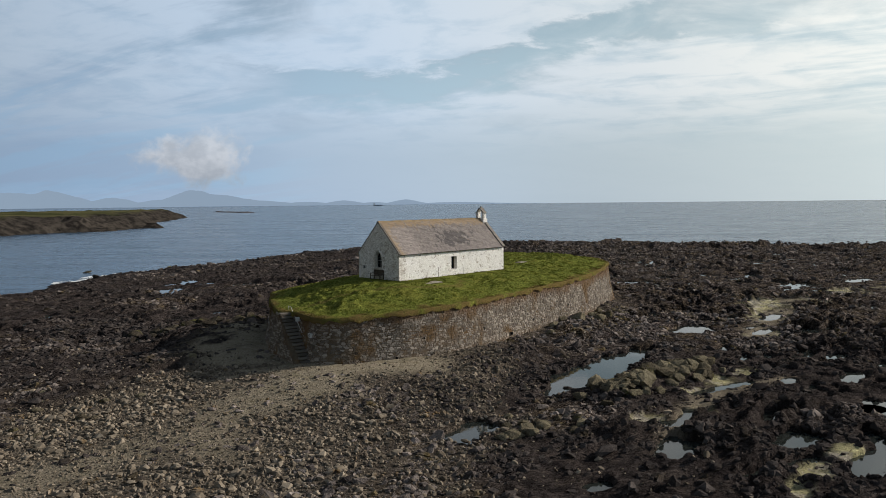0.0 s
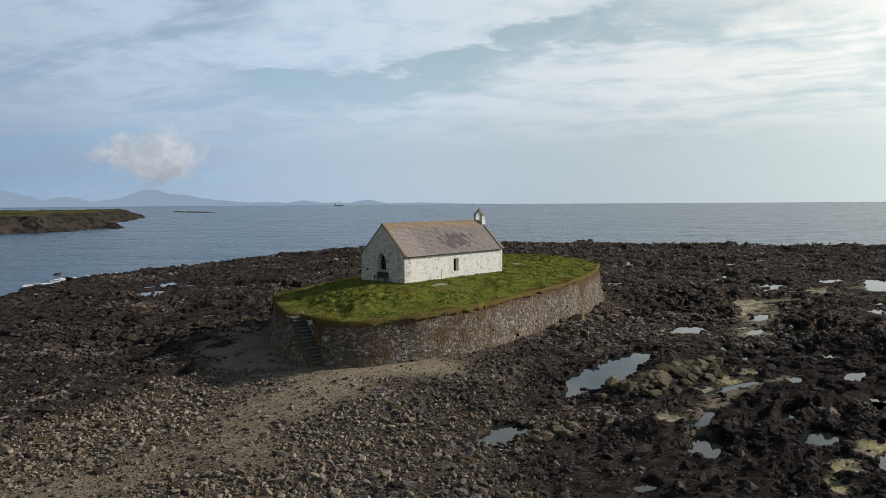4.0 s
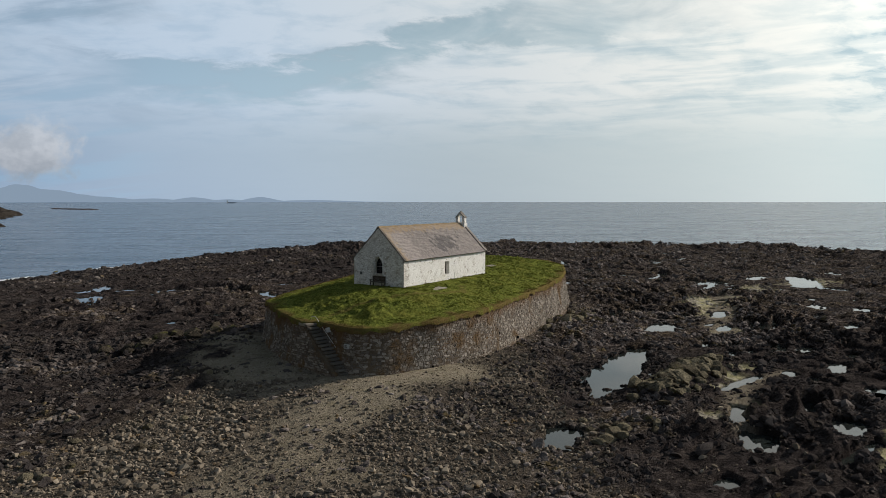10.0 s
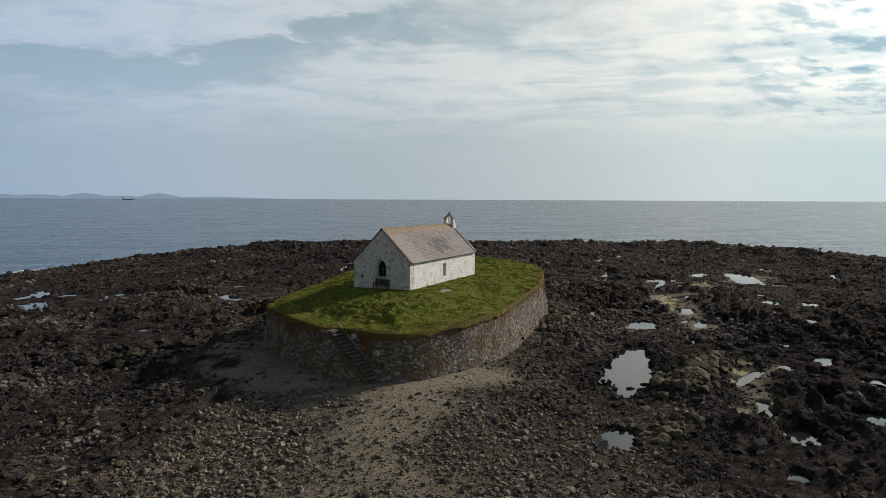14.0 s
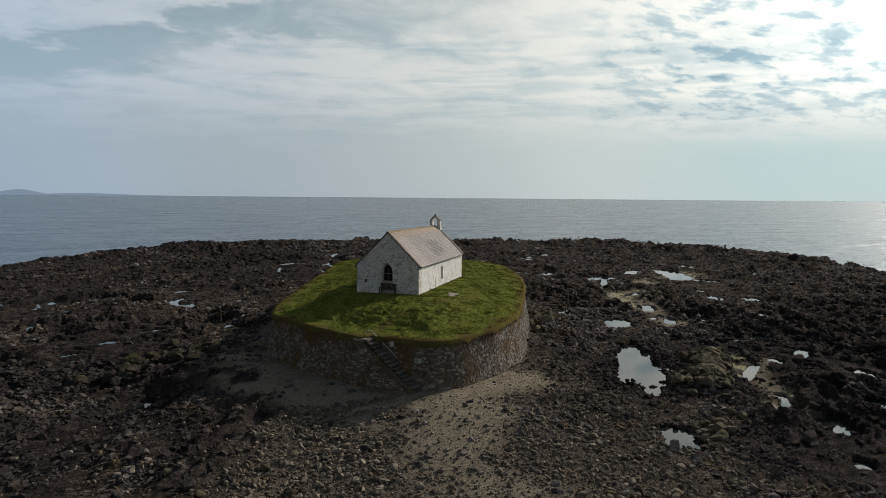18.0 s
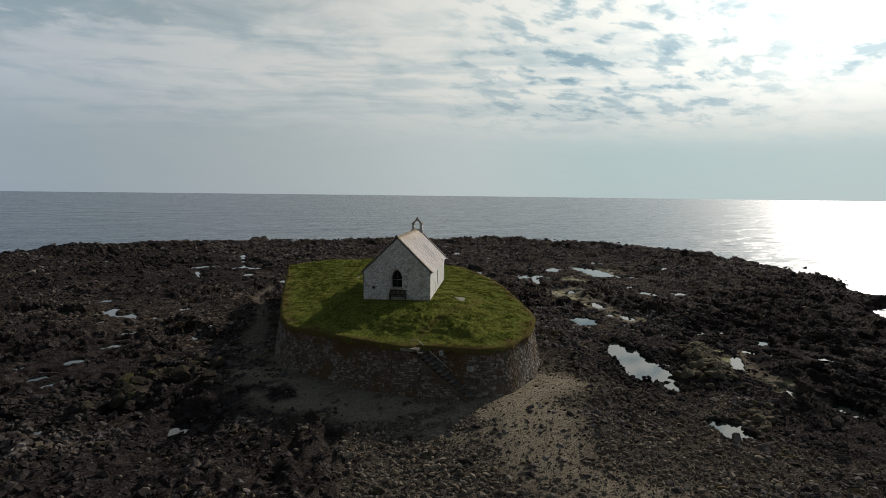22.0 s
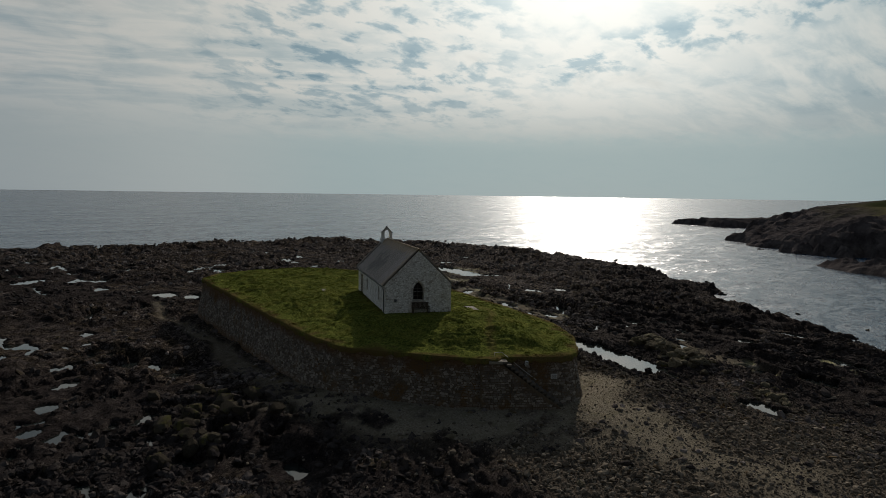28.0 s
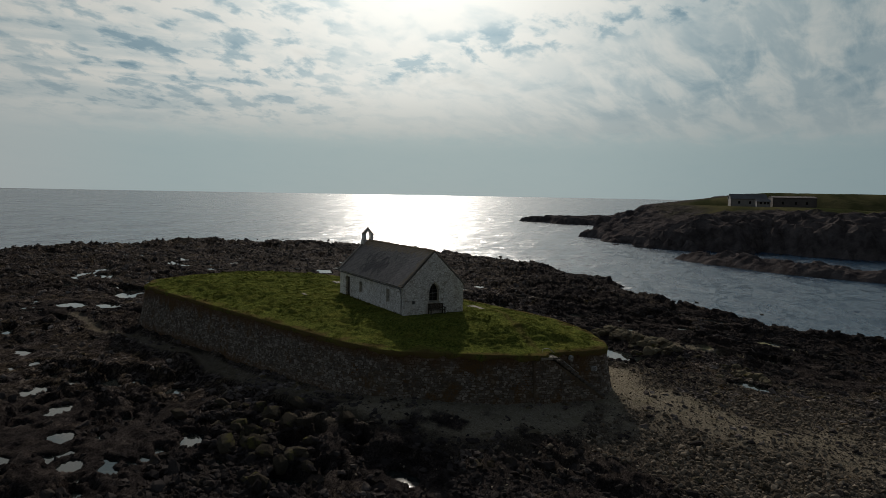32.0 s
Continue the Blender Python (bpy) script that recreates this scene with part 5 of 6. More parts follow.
    o = part("downpipe", rod_bm([(0.42, WIDTH + 0.24, EAVE - 0.18), (0.40, WIDTH + 0.10, EAVE - 0.42), (0.40, WIDTH + 0.07, 1.2), (0.40, WIDTH + 0.07, -0.05)], 0.04), INK, root, "dark rainwater pipe at the corner of the north wall")
    # small box by the north-east corner
    o = part("notice_box", box_bm(-0.10, 0.0, 4.82, 5.02, 1.0, 1.26, 0.01), INK, root, "small dark box fixed to the gable wall")
    return root


COPING = mottled("coping_stone", (0.13, 0.115, 0.10), (0.27, 0.245, 0.21), 2.0, 0.85, 0.5, 0.02)
ROOFS = []
CHURCH = build_church()


def build_bench():
    # stands on the turf against the east gable; local y along the wall
    m = CHURCH.matrix_world @ pose(-0.28, 2.02, 0.0)
    b = thing("bench", "dark wooden bench against the white gable wall", "bench", m=m)
    w = 1.5
    for y in (0.03, w - 0.11):
        part("leg", box_bm(-0.28, -0.20, y, y + 0.08, -0.1, 0.62, 0.008), WOOD, b)
        part("leg", box_bm(0.17, 0.25, y, y + 0.08, -0.1, 0.95, 0.008), WOOD, b)
        part("armrest", box_bm(-0.32, 0.2, y - 0.01, y + 0.09, 0.62, 0.67, 0.01), WOOD, b)
    for k in range(4):
        part("seat_slat", box_bm(-0.27 + k * 0.115, -0.17 + k * 0.115, 0.0, w, 0.42, 0.455, 0.006), WOOD, b)
    part("top_rail", box_bm(0.18, 0.24, 0.0, w, 0.86, 0.96, 0.01), WOOD, b)
    part("back_rail", box_bm(0.18, 0.24, 0.11, w - 0.11, 0.47, 0.55, 0.01), WOOD, b)
    for k in range(11):
        y = 0.14 + k * 0.115
        part("back_slat", box_bm(0.195, 0.225, y, y + 0.085, 0.55, 0.86), WOOD, b)


build_bench()


def build_slabs():
    for x, y, turn, w, l in ((-1.1, 63.85, 45, 0.95, 1.9), (0.1, 81.6, 45, 0.9, 1.9), (9.2, 82.7, 45, 0.7, 1.4)):
        z = float(turf_height(np.array([x]), np.array([y]))[0])
        bm = box_bm(-l / 2, l / 2, -w / 2, w / 2, -0.14, 0.025, 0.02)
        thing("grave_slab", "pale flat grave slab lying in the turf", "grave slab", bm, SLAB, group="grave slabs on the islet", m=pose(x, y, z - 0.005, 1.5, -1, turn))


build_slabs()


# ---- stair in the wall ----
STAIR_TOP, STAIR_FOOT, STEPS = Vector((-12.95, 54.98, 4.72)), Vector((-10.25, 50.95, 1.0)), 17


def build_stair():
    root = thing("stone_stair", "flight of worn stone steps against the retaining wall", "stairs", kind="structure")
    d = (STAIR_FOOT - STAIR_TOP)
    run = Vector((d.x, d.y, 0))
    length = run.length
    ang = math.degrees(math.atan2(run.y, run.x))
    base = pose(STAIR_TOP.x, STAIR_TOP.y, 0, 0, 0, ang)
    tread, rise = length / STEPS, (STAIR_TOP.z - STAIR_FOOT.z) / STEPS
    rng = random.Random(3)
    for k in range(STEPS):
        z = STAIR_TOP.z - (k + 1) * rise + rise * 0.9
        o = part("step", box_bm(k * tread - 0.05, (k + 1) * tread + 0.02, -0.06 + rng.uniform(-0.03, 0.03), 1.25, z - 0.16, z, 0.015), STEP, root)
        o.matrix_local = base
    # solid masonry under the flight
    bm = bmesh.new()
    prof = [(-1.6, -0.4), (length, -0.4), (length, STAIR_FOOT.z - 0.1), (0, STAIR_TOP.z - 0.28), (-1.6, STAIR_TOP.z - 0.28)]
    rows = [[bm.verts.new((x, y - 0.16 * max(0.0, STAIR_TOP.z - 0.28 - z) * (y < 0.5), z)) for x, z in prof] for y in (0.0, 1.3)]
    n = len(prof)
    for i in range(n):
        bm.faces.new((rows[0][i], rows[0][(i + 1) % n], rows[1][(i + 1) % n], rows[1][i]))
    bm.faces.new(rows[0]); bm.faces.new(rows[1][::-1])
    o = part("stair_base", bm, MORTAR, root, "rubble masonry carrying the steps")
    o.matrix_local = base
    # facing stones of the masonry under the flight
    count, rest = 0, bmesh.new()
    z = 0.2
    while z < STAIR_TOP.z - 0.3:
        h = rng.uniform(0.12, 0.22)
        x = rng.uniform(-1.6, -1.4)
        while x < length:
            w = rng.uniform(0.14, 0.36)
            if z + h < STAIR_TOP.z - 0.3 - (x + w) / length * (STAIR_TOP.z - STAIR_FOOT.z):
                y = -0.16 * (STAIR_TOP.z - 0.28 - z - h / 2)
                p = rng.uniform(0.015, 0.045)
                count += 1
                bm = bmesh.new() if count <= 280 else rest
                j = lambda: rng.uniform(-0.035, 0.035)
                lo = [(x + 0.01 + j(), z + 0.01 + j()), (x + w - 0.01 + j(), z + 0.01 + j()), (x + w - 0.01 + j(), z + h - 0.01 + j()), (x + 0.01 + j(), z + h - 0.01 + j())]
                cx, cz = x + w / 2, z + h / 2
                a = [bm.verts.new((px, y + 0.06, pz)) for px, pz in lo]
                b = [bm.verts.new((cx + (px - cx) * 0.84 + rng.uniform(-.02, .02), y - p, cz + (pz - cz) * 0.82)) for px, pz in lo]
                bm.faces.new(b)
                for i in range(4):
                    bm.faces.new((a[i], a[(i + 1) % 4], b[(i + 1) % 4], b[i]))
                if count <= 280:
                    o = part("stone", bm, STONE_ONE, root)
                    o.matrix_local = base
            x += w
        z += h
    o = part("stonework", rest, STONE, root, "small rubble stones under the steps", kind="stuff")
    o.matrix_local = base
    o = part("landing", box_bm(-1.0, 0.0, 0.02, 1.3, STAIR_TOP.z - 0.22, STAIR_TOP.z - 0.02, 0.02), SLAB, root, "pale worn landing slab")
    o.matrix_local = base
    rail = thing("handrail", "pale galvanised handrail beside the stone steps", "handrail")
    rail.matrix_world = base
    drop = STAIR_TOP.z - STAIR_FOOT.z
    pts = [(-0.55, 0.92, STAIR_TOP.z - 0.1), (-0.5, 0.92, STAIR_TOP.z + 0.42)]
    pts += [(f * length, 0.90, STAIR_TOP.z + 0.45 - f * drop - 0.08 * math.sin(f * 3.6)) for f in (0.0, 0.15, 0.3, 0.45, 0.6, 0.75, 0.84)]
    pts += [(0.87 * length, 0.90, STAIR_TOP.z - 0.1 - 0.87 * drop)]
    part("rail", rod_bm(pts, 0.022), STEEL, rail)
    for f in (0.12, 0.42, 0.72):
        z = STAIR_TOP.z - f * drop
        part("post", rod_bm([(f * length, 0.92, z - 0.25), (f * length, 0.92, z + 0.38)], 0.014), STEEL, rail)


build_stair()


def sign(centre, w, h, bars):
    p, nrm = Vector(centre), Vector((-0.832, -0.554, 0))
    ang = math.degrees(math.atan2(nrm.y, nrm.x)) + 90
    root = thing("notice_sign", "small pale notice board fixed to the stone wall", "sign", group="notices by the stair", m=pose(p.x, p.y, p.z, 0, 0, ang))
    part("board", box_bm(-w / 2, w / 2, -0.06, 0.35, -h / 2, h / 2, 0.005), SIGN, root)
    for k in range(bars):
        z = h * (0.33 - 0.66 * k / max(1, bars - 1))
        part("text_bar", box_bm(-w * 0.36, w * (0.36 - 0.1 * (k % 2)), -0.066, -0.058, z - 0.018, z + 0.018), INK, root)


sign((-10.12, 52.30, 3.42), 0.44, 0.32, 4)
sign((-11.45, 53.85, 4.40), 0.20, 0.32, 3)


# ---- loose rock ----
def rock_shapes(count, seed, points=11, flat=0.6):
    rng = np.random.default_rng(seed)
    shapes = []
    for _ in range(count):
        pts = rng.normal(size=(points, 3))
        pts /= np.linalg.norm(pts, axis=1)[:, None]
        pts *= rng.uniform(0.75, 1.1, (points, 1))
        pts *= np.array([1.0, rng.uniform(0.6, 0.85), rng.uniform(flat * 0.8, flat * 1.2)])
        bm = bmesh.new()
        for p in pts:
            bm.verts.new(p)
        bmesh.ops.convex_hull(bm, input=bm.verts[:])
        loose = [v for v in bm.verts if not v.link_faces]
        bmesh.ops.delete(bm, geom=loose, context="VERTS")
        bmesh.ops.triangulate(bm, faces=bm.faces[:])
        bm.verts.index_update()
        shapes.append((np.array([v.co[:] for v in bm.verts]), np.array([[v.index for v in f.verts] for f in bm.faces])))
        bm.free()
    return shapes


def block_shapes(count, seed, thick=0.42):
    """Angular slabs: boxes with knocked corners, 12 triangles each."""
    rng = np.random.default_rng(seed)
    faces = np.array([(0, 2, 1), (1, 2, 3), (4, 5, 6), (5, 7, 6), (0, 1, 4), (1, 5, 4), (2, 6, 3), (3, 6, 7), (0, 4, 2), (2, 4, 6), (1, 3, 5), (3, 7, 5)])
    corner = np.array([(x, y, z) for z in (-1, 1) for y in (-1, 1) for x in (-1, 1)], float)
    shapes = []
    for _ in range(count):
        pts = corner * rng.uniform(0.55, 1.05, (8, 3)) + rng.uniform(-0.2, 0.2, (8, 3))
        pts[4:, :2] *= rng.uniform(0.55, 0.95)
        shapes.append((pts * np.array([0.85, rng.uniform(0.45, 0.7), thick * rng.uniform(0.7, 1.3)]), faces))
    return shapes


def sliver_shapes(count, seed):
    """Sharp tilted splinters of bedded rock, long in x."""
    rng = np.random.default_rng(seed)
    faces = np.array([(0, 2, 1), (1, 2, 3), (0, 1, 4), (1, 5, 4), (2, 4, 3), (3, 4, 5), (0, 4, 2), (1, 3, 5)])
    shapes = []
    for _ in range(count):
        w, h = rng.uniform(0.35, 0.6), rng.uniform(0.28, 0.5)
        pts = np.array([(-1, -w, -0.3), (1, -w, -0.3), (-1, w, -0.3), (1, w, -0.3), (-rng.uniform(0.3, 0.8), rng.uniform(-0.1, 0.9) * w, h), (rng.uniform(0.3, 0.9), rng.uniform(-0.1, 0.9) * w, h * rng.uniform(0.5, 1.0))])
        shapes.append((pts + rng.uniform(-0.16, 0.16, (6, 3)), faces))
    return shapes


def scatter(shapes, x, y, z, size, turn, seed, tilt=0.3, fine=0, limit=9.0):
    """Copies of the shapes in one mesh; the last `fine` shapes are for pieces larger than the limit."""
    rng = np.random.default_rng(seed)
    coarse = len(shapes) - fine
    pick = np.where(size > limit, coarse + rng.integers(0, max(fine, 1), len(x)), rng.integers(0, coarse, len(x)))
    vs, fs, base = [], [], 0
    tx, ty = rng.uniform(-tilt, tilt, len(x)), rng.uniform(-tilt, tilt, len(x))
    for k, (sv, sf) in enumerate(shapes):
        i = np.where(pick == k)[0]
        if not len(i):
            continue
        c, s = np.cos(turn[i])[:, None], np.sin(turn[i])[:, None]
        p = sv[None] * size[i][:, None, None]
        px, py, pz = p[..., 0], p[..., 1], p[..., 2]
        pz = pz + px * tx[i][:, None] + py * ty[i][:, None]
        v = np.stack([px * c - py * s + x[i][:, None], px * s + py * c + y[i][:, None], pz + z[i][:, None]], -1)
        vs.append(v.reshape(-1, 3))
        fs.append((sf[None] + base + len(sv) * np.arange(len(i))[:, None, None]).reshape(-1, 3))
        base += len(sv) * len(i)
    me = mesh_arrays("rocks", np.vstack(vs), np.vstack(fs))
    at = np.vstack(vs)
    float_layer(me, "weed", weed_cover(at[:, 0], at[:, 1]))
    return me


def build_rocks():
    rng = np.random.default_rng(12)
    n = 128000
    x, y = rng.uniform(-48, 14, n), rng.uniform(8, 66, n)
    sand, shingle, wall = zones(x, y)
    keep = (wall > 0.3) & (rng.uniform(0, 1, n) < (shingle * (1 - sand) * 0.95 + 0.03 + 0.22 * sand) * smooth(6, 27, y))
    x, y = x[keep], y[keep]
    size = np.clip(rng.lognormal(-2.46, 0.52, len(x)), 0.045, 0.32) * (1 - 0.68 * sand[keep] * rng.uniform(0.7, 1, len(x)))
    z = terrain(x, y)[0] + size * 0.16
    thing("cobbles", "loose grey shingle cobbles on the beach", "cobbles", scatter(rock_shapes(20, 2, 9, 0.66) + rock_shapes(20, 6, 18, 0.66), x, y, z, size, rng.uniform(0, 6.3, len(x)), 2, 0.3, 20, 0.14), COBBLE, kind="stuff")
    # small fragments over all the rock, thickest round the islet
    n, m = 104000, 48000
    x = np.concatenate([rng.uniform(-46, 40, n), rng.uniform(-72, 128, m)])
    y = np.concatenate([rng.uniform(12, 80, n), rng.uniform(60, 215, m)])
    sand, shingle, wall = zones(x, y)
    inside = signed_distance(x, y, SHORE) > 0
    inside &= signed_distance(x, y, SHORE) > 6 * smooth(-5, -40, x)
    keep = (wall > 0.2) & inside & (pool_mask(x, y) < 0.25) & (hollows(x, y, sand, shingle, wall)[1] < 0.55) & (rng.uniform(0, 1, n + m) > 0.93 * gravel_mask(x, y)) & (rng.uniform(0, 1, n + m) < (1 - sand) * (1 - 0.75 * shingle) * (0.10 + 0.90 * smooth(0.44, 0.60, fbm(x / 3.4, y / 3.4, 151, 3))) * smooth(10, 27, y))
    x, y = x[keep], y[keep]
    far = np.hypot(x, y - 20)
    size = np.clip(rng.lognormal(-2.0, 0.55, len(x)), 0.06, 0.45) * (1 + np.clip(far - 40, 0, 200) / 130)
    z = terrain(x, y)[0] - size * 0.02
    thing("shore_rocks", "broken dark seaweed-covered rocks", "rocks", scatter(rock_shapes(16, 3, 9, 0.5) + sliver_shapes(12, 3) + rock_shapes(20, 9, 17, 0.55), x, y, z, size, radians(46) + rng.normal(0, 0.4, len(x)) + math.pi * rng.integers(0, 2, len(x)) * (rng.uniform(0, 1, len(x)) < 0.3), 4, 0.35, 20, 0.26), WEEDROCK, kind="stuff")
    # rounded weedy rocks, in clusters
    n = 16000
    x, y = rng.uniform(-66, 110, n), 24 + 180 * rng.uniform(0, 1, n) ** 1.5
    sand, shingle, wall = zones(x, y)
    crowd = smooth(0.46, 0.66, fbm(x / 5, y / 4, 157, 3))
    keep = (wall > 1.2) & (signed_distance(x, y, SHORE) > 1) & (pool_mask(x, y) < 0.05) & (gravel_mask(x, y) < 0.2) & (hollows(x, y, sand, shingle, wall)[1] < 0.2) & (rng.uniform(0, 1, n) < (1 - sand) * (1 - 0.85 * shingle) * (0.06 + crowd))
    x, y = x[keep], y[keep]
    size = np.clip(rng.lognormal(-1.25, 0.45, len(x)), 0.16, 0.85) * (1 + 0.3 * smooth(90, 170, y))
    z = terrain(x, y)[0] + size * 0.05
    me = scatter(rock_shapes(24, 17, 14, 0.6), x, y, z, size, radians(46) + rng.normal(0, 0.5, len(x)), 18, 0.3)
    thing("weedy_boulders", "rounded weed-covered rocks in clusters on the shore", "rocks", me, WEEDROCK, kind="stuff")
    # blocks of the outcrops, lying along the strata
    n = 26000
    x, y = rng.uniform(-72, 125, n), 25 + 190 * rng.uniform(0, 1, n) ** 1.4
    sand, shingle, wall = zones(x, y)
    d = signed_distance(x, y, SHORE)
    patch = smooth(0.42, 0.60, fbm(x / 13, y / 13, 61, 3))
    keep = (wall > 0.8) & (d > -3 + 10 * smooth(-5, -40, x)) & (pool_mask(x, y) < 0.15) & (hollows(x, y, sand, shingle, wall)[1] < 0.55) & (gravel_mask(x, y) < 0.25) & (rng.uniform(0, 1, n) < (1 - sand) * (1 - shingle) * np.maximum(patch, smooth(22, 6, d)))
    x, y, d = x[keep], y[keep], d[keep]
    size = np.clip(rng.lognormal(-1.55, 0.4, len(x)), 0.13, 0.45) * (1 + 0.15 * smooth(20, 5, d))
    z = terrain(x, y)[0] - size * 0.12
    thing("outcrop_blocks", "angular black blocks of tilted bedrock", "rocks", scatter(sliver_shapes(20, 7) + block_shapes(10, 7, 0.36), x, y, z, size * 1.15, radians(46) + rng.normal(0, 0.25, len(x)), 8, 0.35), WEEDROCK, kind="stuff")


build_rocks()


def build_foam():
    """Broken white water where the sea meets the rocks."""
    foam = mottled("sea_foam", (0.55, 0.57, 0.58), (0.78, 0.80, 0.80), 2.0, 0.9, 0.4, 0.03)
    rng = np.random.default_rng(31)
    pts = resample([(*p, 0) for p in SHORE[:30]], 0.8)
    pts = np.repeat(pts[:, :2], 8, 0) + rng.normal(0, 3.6, (len(pts) * 8, 2))
    z = terrain(pts[:, 0], pts[:, 1])[0]
    keep = (z > SEA_Z - 0.8) & (z < SEA_Z + 0.01) & (fbm(pts[:, 0] / 14, pts[:, 1] / 14, 171, 2) > 0.51)
    pts = pts[keep]
    verts, faces = [], []
    for k, (x, y) in enumerate(pts):
        a, ln, wd = rng.uniform(0, math.pi), rng.uniform(0.6, 2.4), rng.uniform(0.2, 0.7)
        for i in range(6):
            r = rng.uniform(0.6, 1.1)
            dx, dy = ln * r * math.cos(i * math.pi / 3), wd * r * math.sin(i * math.pi / 3)
            verts.append((x + dx * math.cos(a) - dy * math.sin(a), y + dx * math.sin(a) + dy * math.cos(a), SEA_Z + 0.03 + 0.0006 * (k % 20)))
        faces += [(6 * k, 6 * k + 1, 6 * k + 2, 6 * k + 3), (6 * k, 6 * k + 3, 6 * k + 4, 6 * k + 5)]
    thing("sea_foam", "broken white foam along the waterline", "foam", mesh_arrays("sea_foam", verts, faces), foam, kind="stuff")


build_foam()


def boulders(label, group, places, seed, mat):
    rng = random.Random(seed)
    shapes = rock_shapes(10, seed, 36, 0.62)
    meshes = [mesh_arrays("boulder", sv, sf) for sv, sf in shapes]
    for me in meshes:
        me.materials.append(mat)
    for x, y, s in places:
        z = float(terrain(np.array([x]), np.array([y]))[0][0])
        o = thing("boulder", label, "boulder", rng.choice(meshes), mat, group=group, m=pose(x, y, z + 0.12 * s, rng.uniform(-20, 20), rng.uniform(-20, 20), 46 + rng.uniform(-40, 40)))
        o.scale = (s, s, s * rng.uniform(0.7, 1.0))


def line_of(seed, a, b, count, spread, lo, hi):
    rng = random.Random(seed)
    return [(a[0] + (b[0] - a[0]) * t + rng.gauss(0, spread), a[1] + (b[1] - a[1]) * t + rng.gauss(0, spread), rng.uniform(lo, hi)) for t in (rng.random() for _ in range(count))]


boulders("rounded brown outcrop boulder beside a tide pool", "outcrop beside the long pool", line_of(1, (10.6, 45.6), (19.5, 53.2), 110, 0.85, 0.35, 0.95), 21, OUTCROP)
boulders("weathered dark boulder on the rocky shore", "boulders north of the islet", line_of(2, (-28.0, 67.5), (-20.0, 77.0), 52, 1.7, 0.35, 1.0), 22, OUTCROP_DARK)
boulders("dark boulder at the foot of the stone wall", "boulders at the wall's foot", line_of(3, (8.5, 63.0), (20.0, 80.0), 18, 0.7, 0.4, 1.0), 23, OUTCROP)
boulders("brown boulder beside a small pool", "boulders by the small pool", line_of(4, (3.5, 38.5), (7.5, 41.0), 16, 0.8, 0.35, 0.8), 24, OUTCROP)
boulders("pale grey boulder among the shingle", "large stones on the beach", line_of(6, (-34.0, 38.0), (-20.0, 47.0), 22, 3.0, 0.28, 0.5), 26, OUTCROP)


def rocks_awash():
    """Low black rocks standing just clear of the water along the shore."""
    rng = random.Random(41)
    meshes = [mesh_arrays("rock", sv, sf) for sv, sf in rock_shapes(8, 43, 20, 0.5)]
    edge = resample([(*p, 0) for p in SHORE[1:30]], 2.5)
    for _ in range(160):
        x, y = edge[rng.randrange(len(edge))][:2]
        x, y, size = x + rng.gauss(0, 4.5), y + rng.gauss(0, 4.5), rng.uniform(0.35, 1.0)
        if -13 < float(signed_distance(x, y, SHORE)) < -1.5:
            o = thing("rock", "low black rock awash at the water's edge", "rock", rng.choice(meshes), OUTCROP_DARK, group="rocks awash along the shore", m=pose(x, y, SEA_Z + 0.05 * size, rng.uniform(-15, 15), rng.uniform(-15, 15), 46 + rng.uniform(-30, 30)))
            o.scale = (size * 1.3, size, size * 0.8)


rocks_awash()


# ---- distance ----
def headland(name, label, poly, top, rough, seed, step, mat, inland=0.0, cliff=14.0, wander=14.0, taper=None, grassy=1.0):
    xs0, ys0 = [p[0] for p in poly], [p[1] for p in poly]
    xs, ys = np.arange(min(xs0) - 10, max(xs0) + 10, step), np.arange(min(ys0) - 10, max(ys0) + 10, step)
    gx, gy = np.meshgrid(xs, ys)
    d = signed_distance(gx, gy, poly) + (fbm(gx / 17, gy / 17, seed, 5, 0.6) - 0.5) * wander
    if taper:
        top = top * (0.35 + 0.65 * smooth(taper[0], taper[1], gx))
    z = -2.5 + (top + 2.5) * smooth(-3, cliff, d) ** 0.7 + inland * np.clip(d - cliff, 0, 200)
    z = z + rough * (np.abs(fbm(gx / 9, gy / 9, seed + 3, 5, 0.65) - 0.5) * 2 - 0.2 + 0.5 * (np.floor(fbm(gx / 14, gy / 5, seed + 5, 3) * 8) / 8 - 0.5)) * smooth(0, 6, d) * (1 - 0.8 * smooth(cliff, cliff * 1.6, d))
    z = z + 0.3 * rough * (fbm(gx / (2.2 * step), gy / (2.2 * step), seed + 7, 2) - 0.5) * smooth(-1, 3, d) * (1 - 0.8 * smooth(cliff, cliff * 1.6, d))
    me = grid_mesh(name, xs, ys, z)
    float_layer(me, "green", grassy * smooth(cliff * 0.8, cliff * 1.25, d + (fbm(gx / 12, gy / 12, seed + 9, 3) - 0.5) * 10))
    return thing(name, label, "headland", me, mat, kind="structure")


def headland_material(low, high):
    m, nt, b = material("headland_ground", rough=0.9, spec=0.02)
    b.inputs["IOR"].default_value = 1.04
    p = place_coord(nt)
    cliff = mixed(nt, ramp(nt, noise_tex(nt, p, 0.25, 6, 0.7), 0.35, 0.65), low, high)
    field = mixed(nt, ramp(nt, noise_tex(nt, stretched(nt, p, (0.3, 1, 1), 30), 0.06, 4, 0.5), 0.4, 0.6), (0.045, 0.050, 0.022), (0.10, 0.092, 0.045))
    wire(nt, mixed(nt, attribute(nt, "green"), cliff, field), b.inputs["Base Color"])
    bumped(nt, b, noise_tex(nt, p, 0.5, 5, 0.7), 0.8, 0.8)
    return m


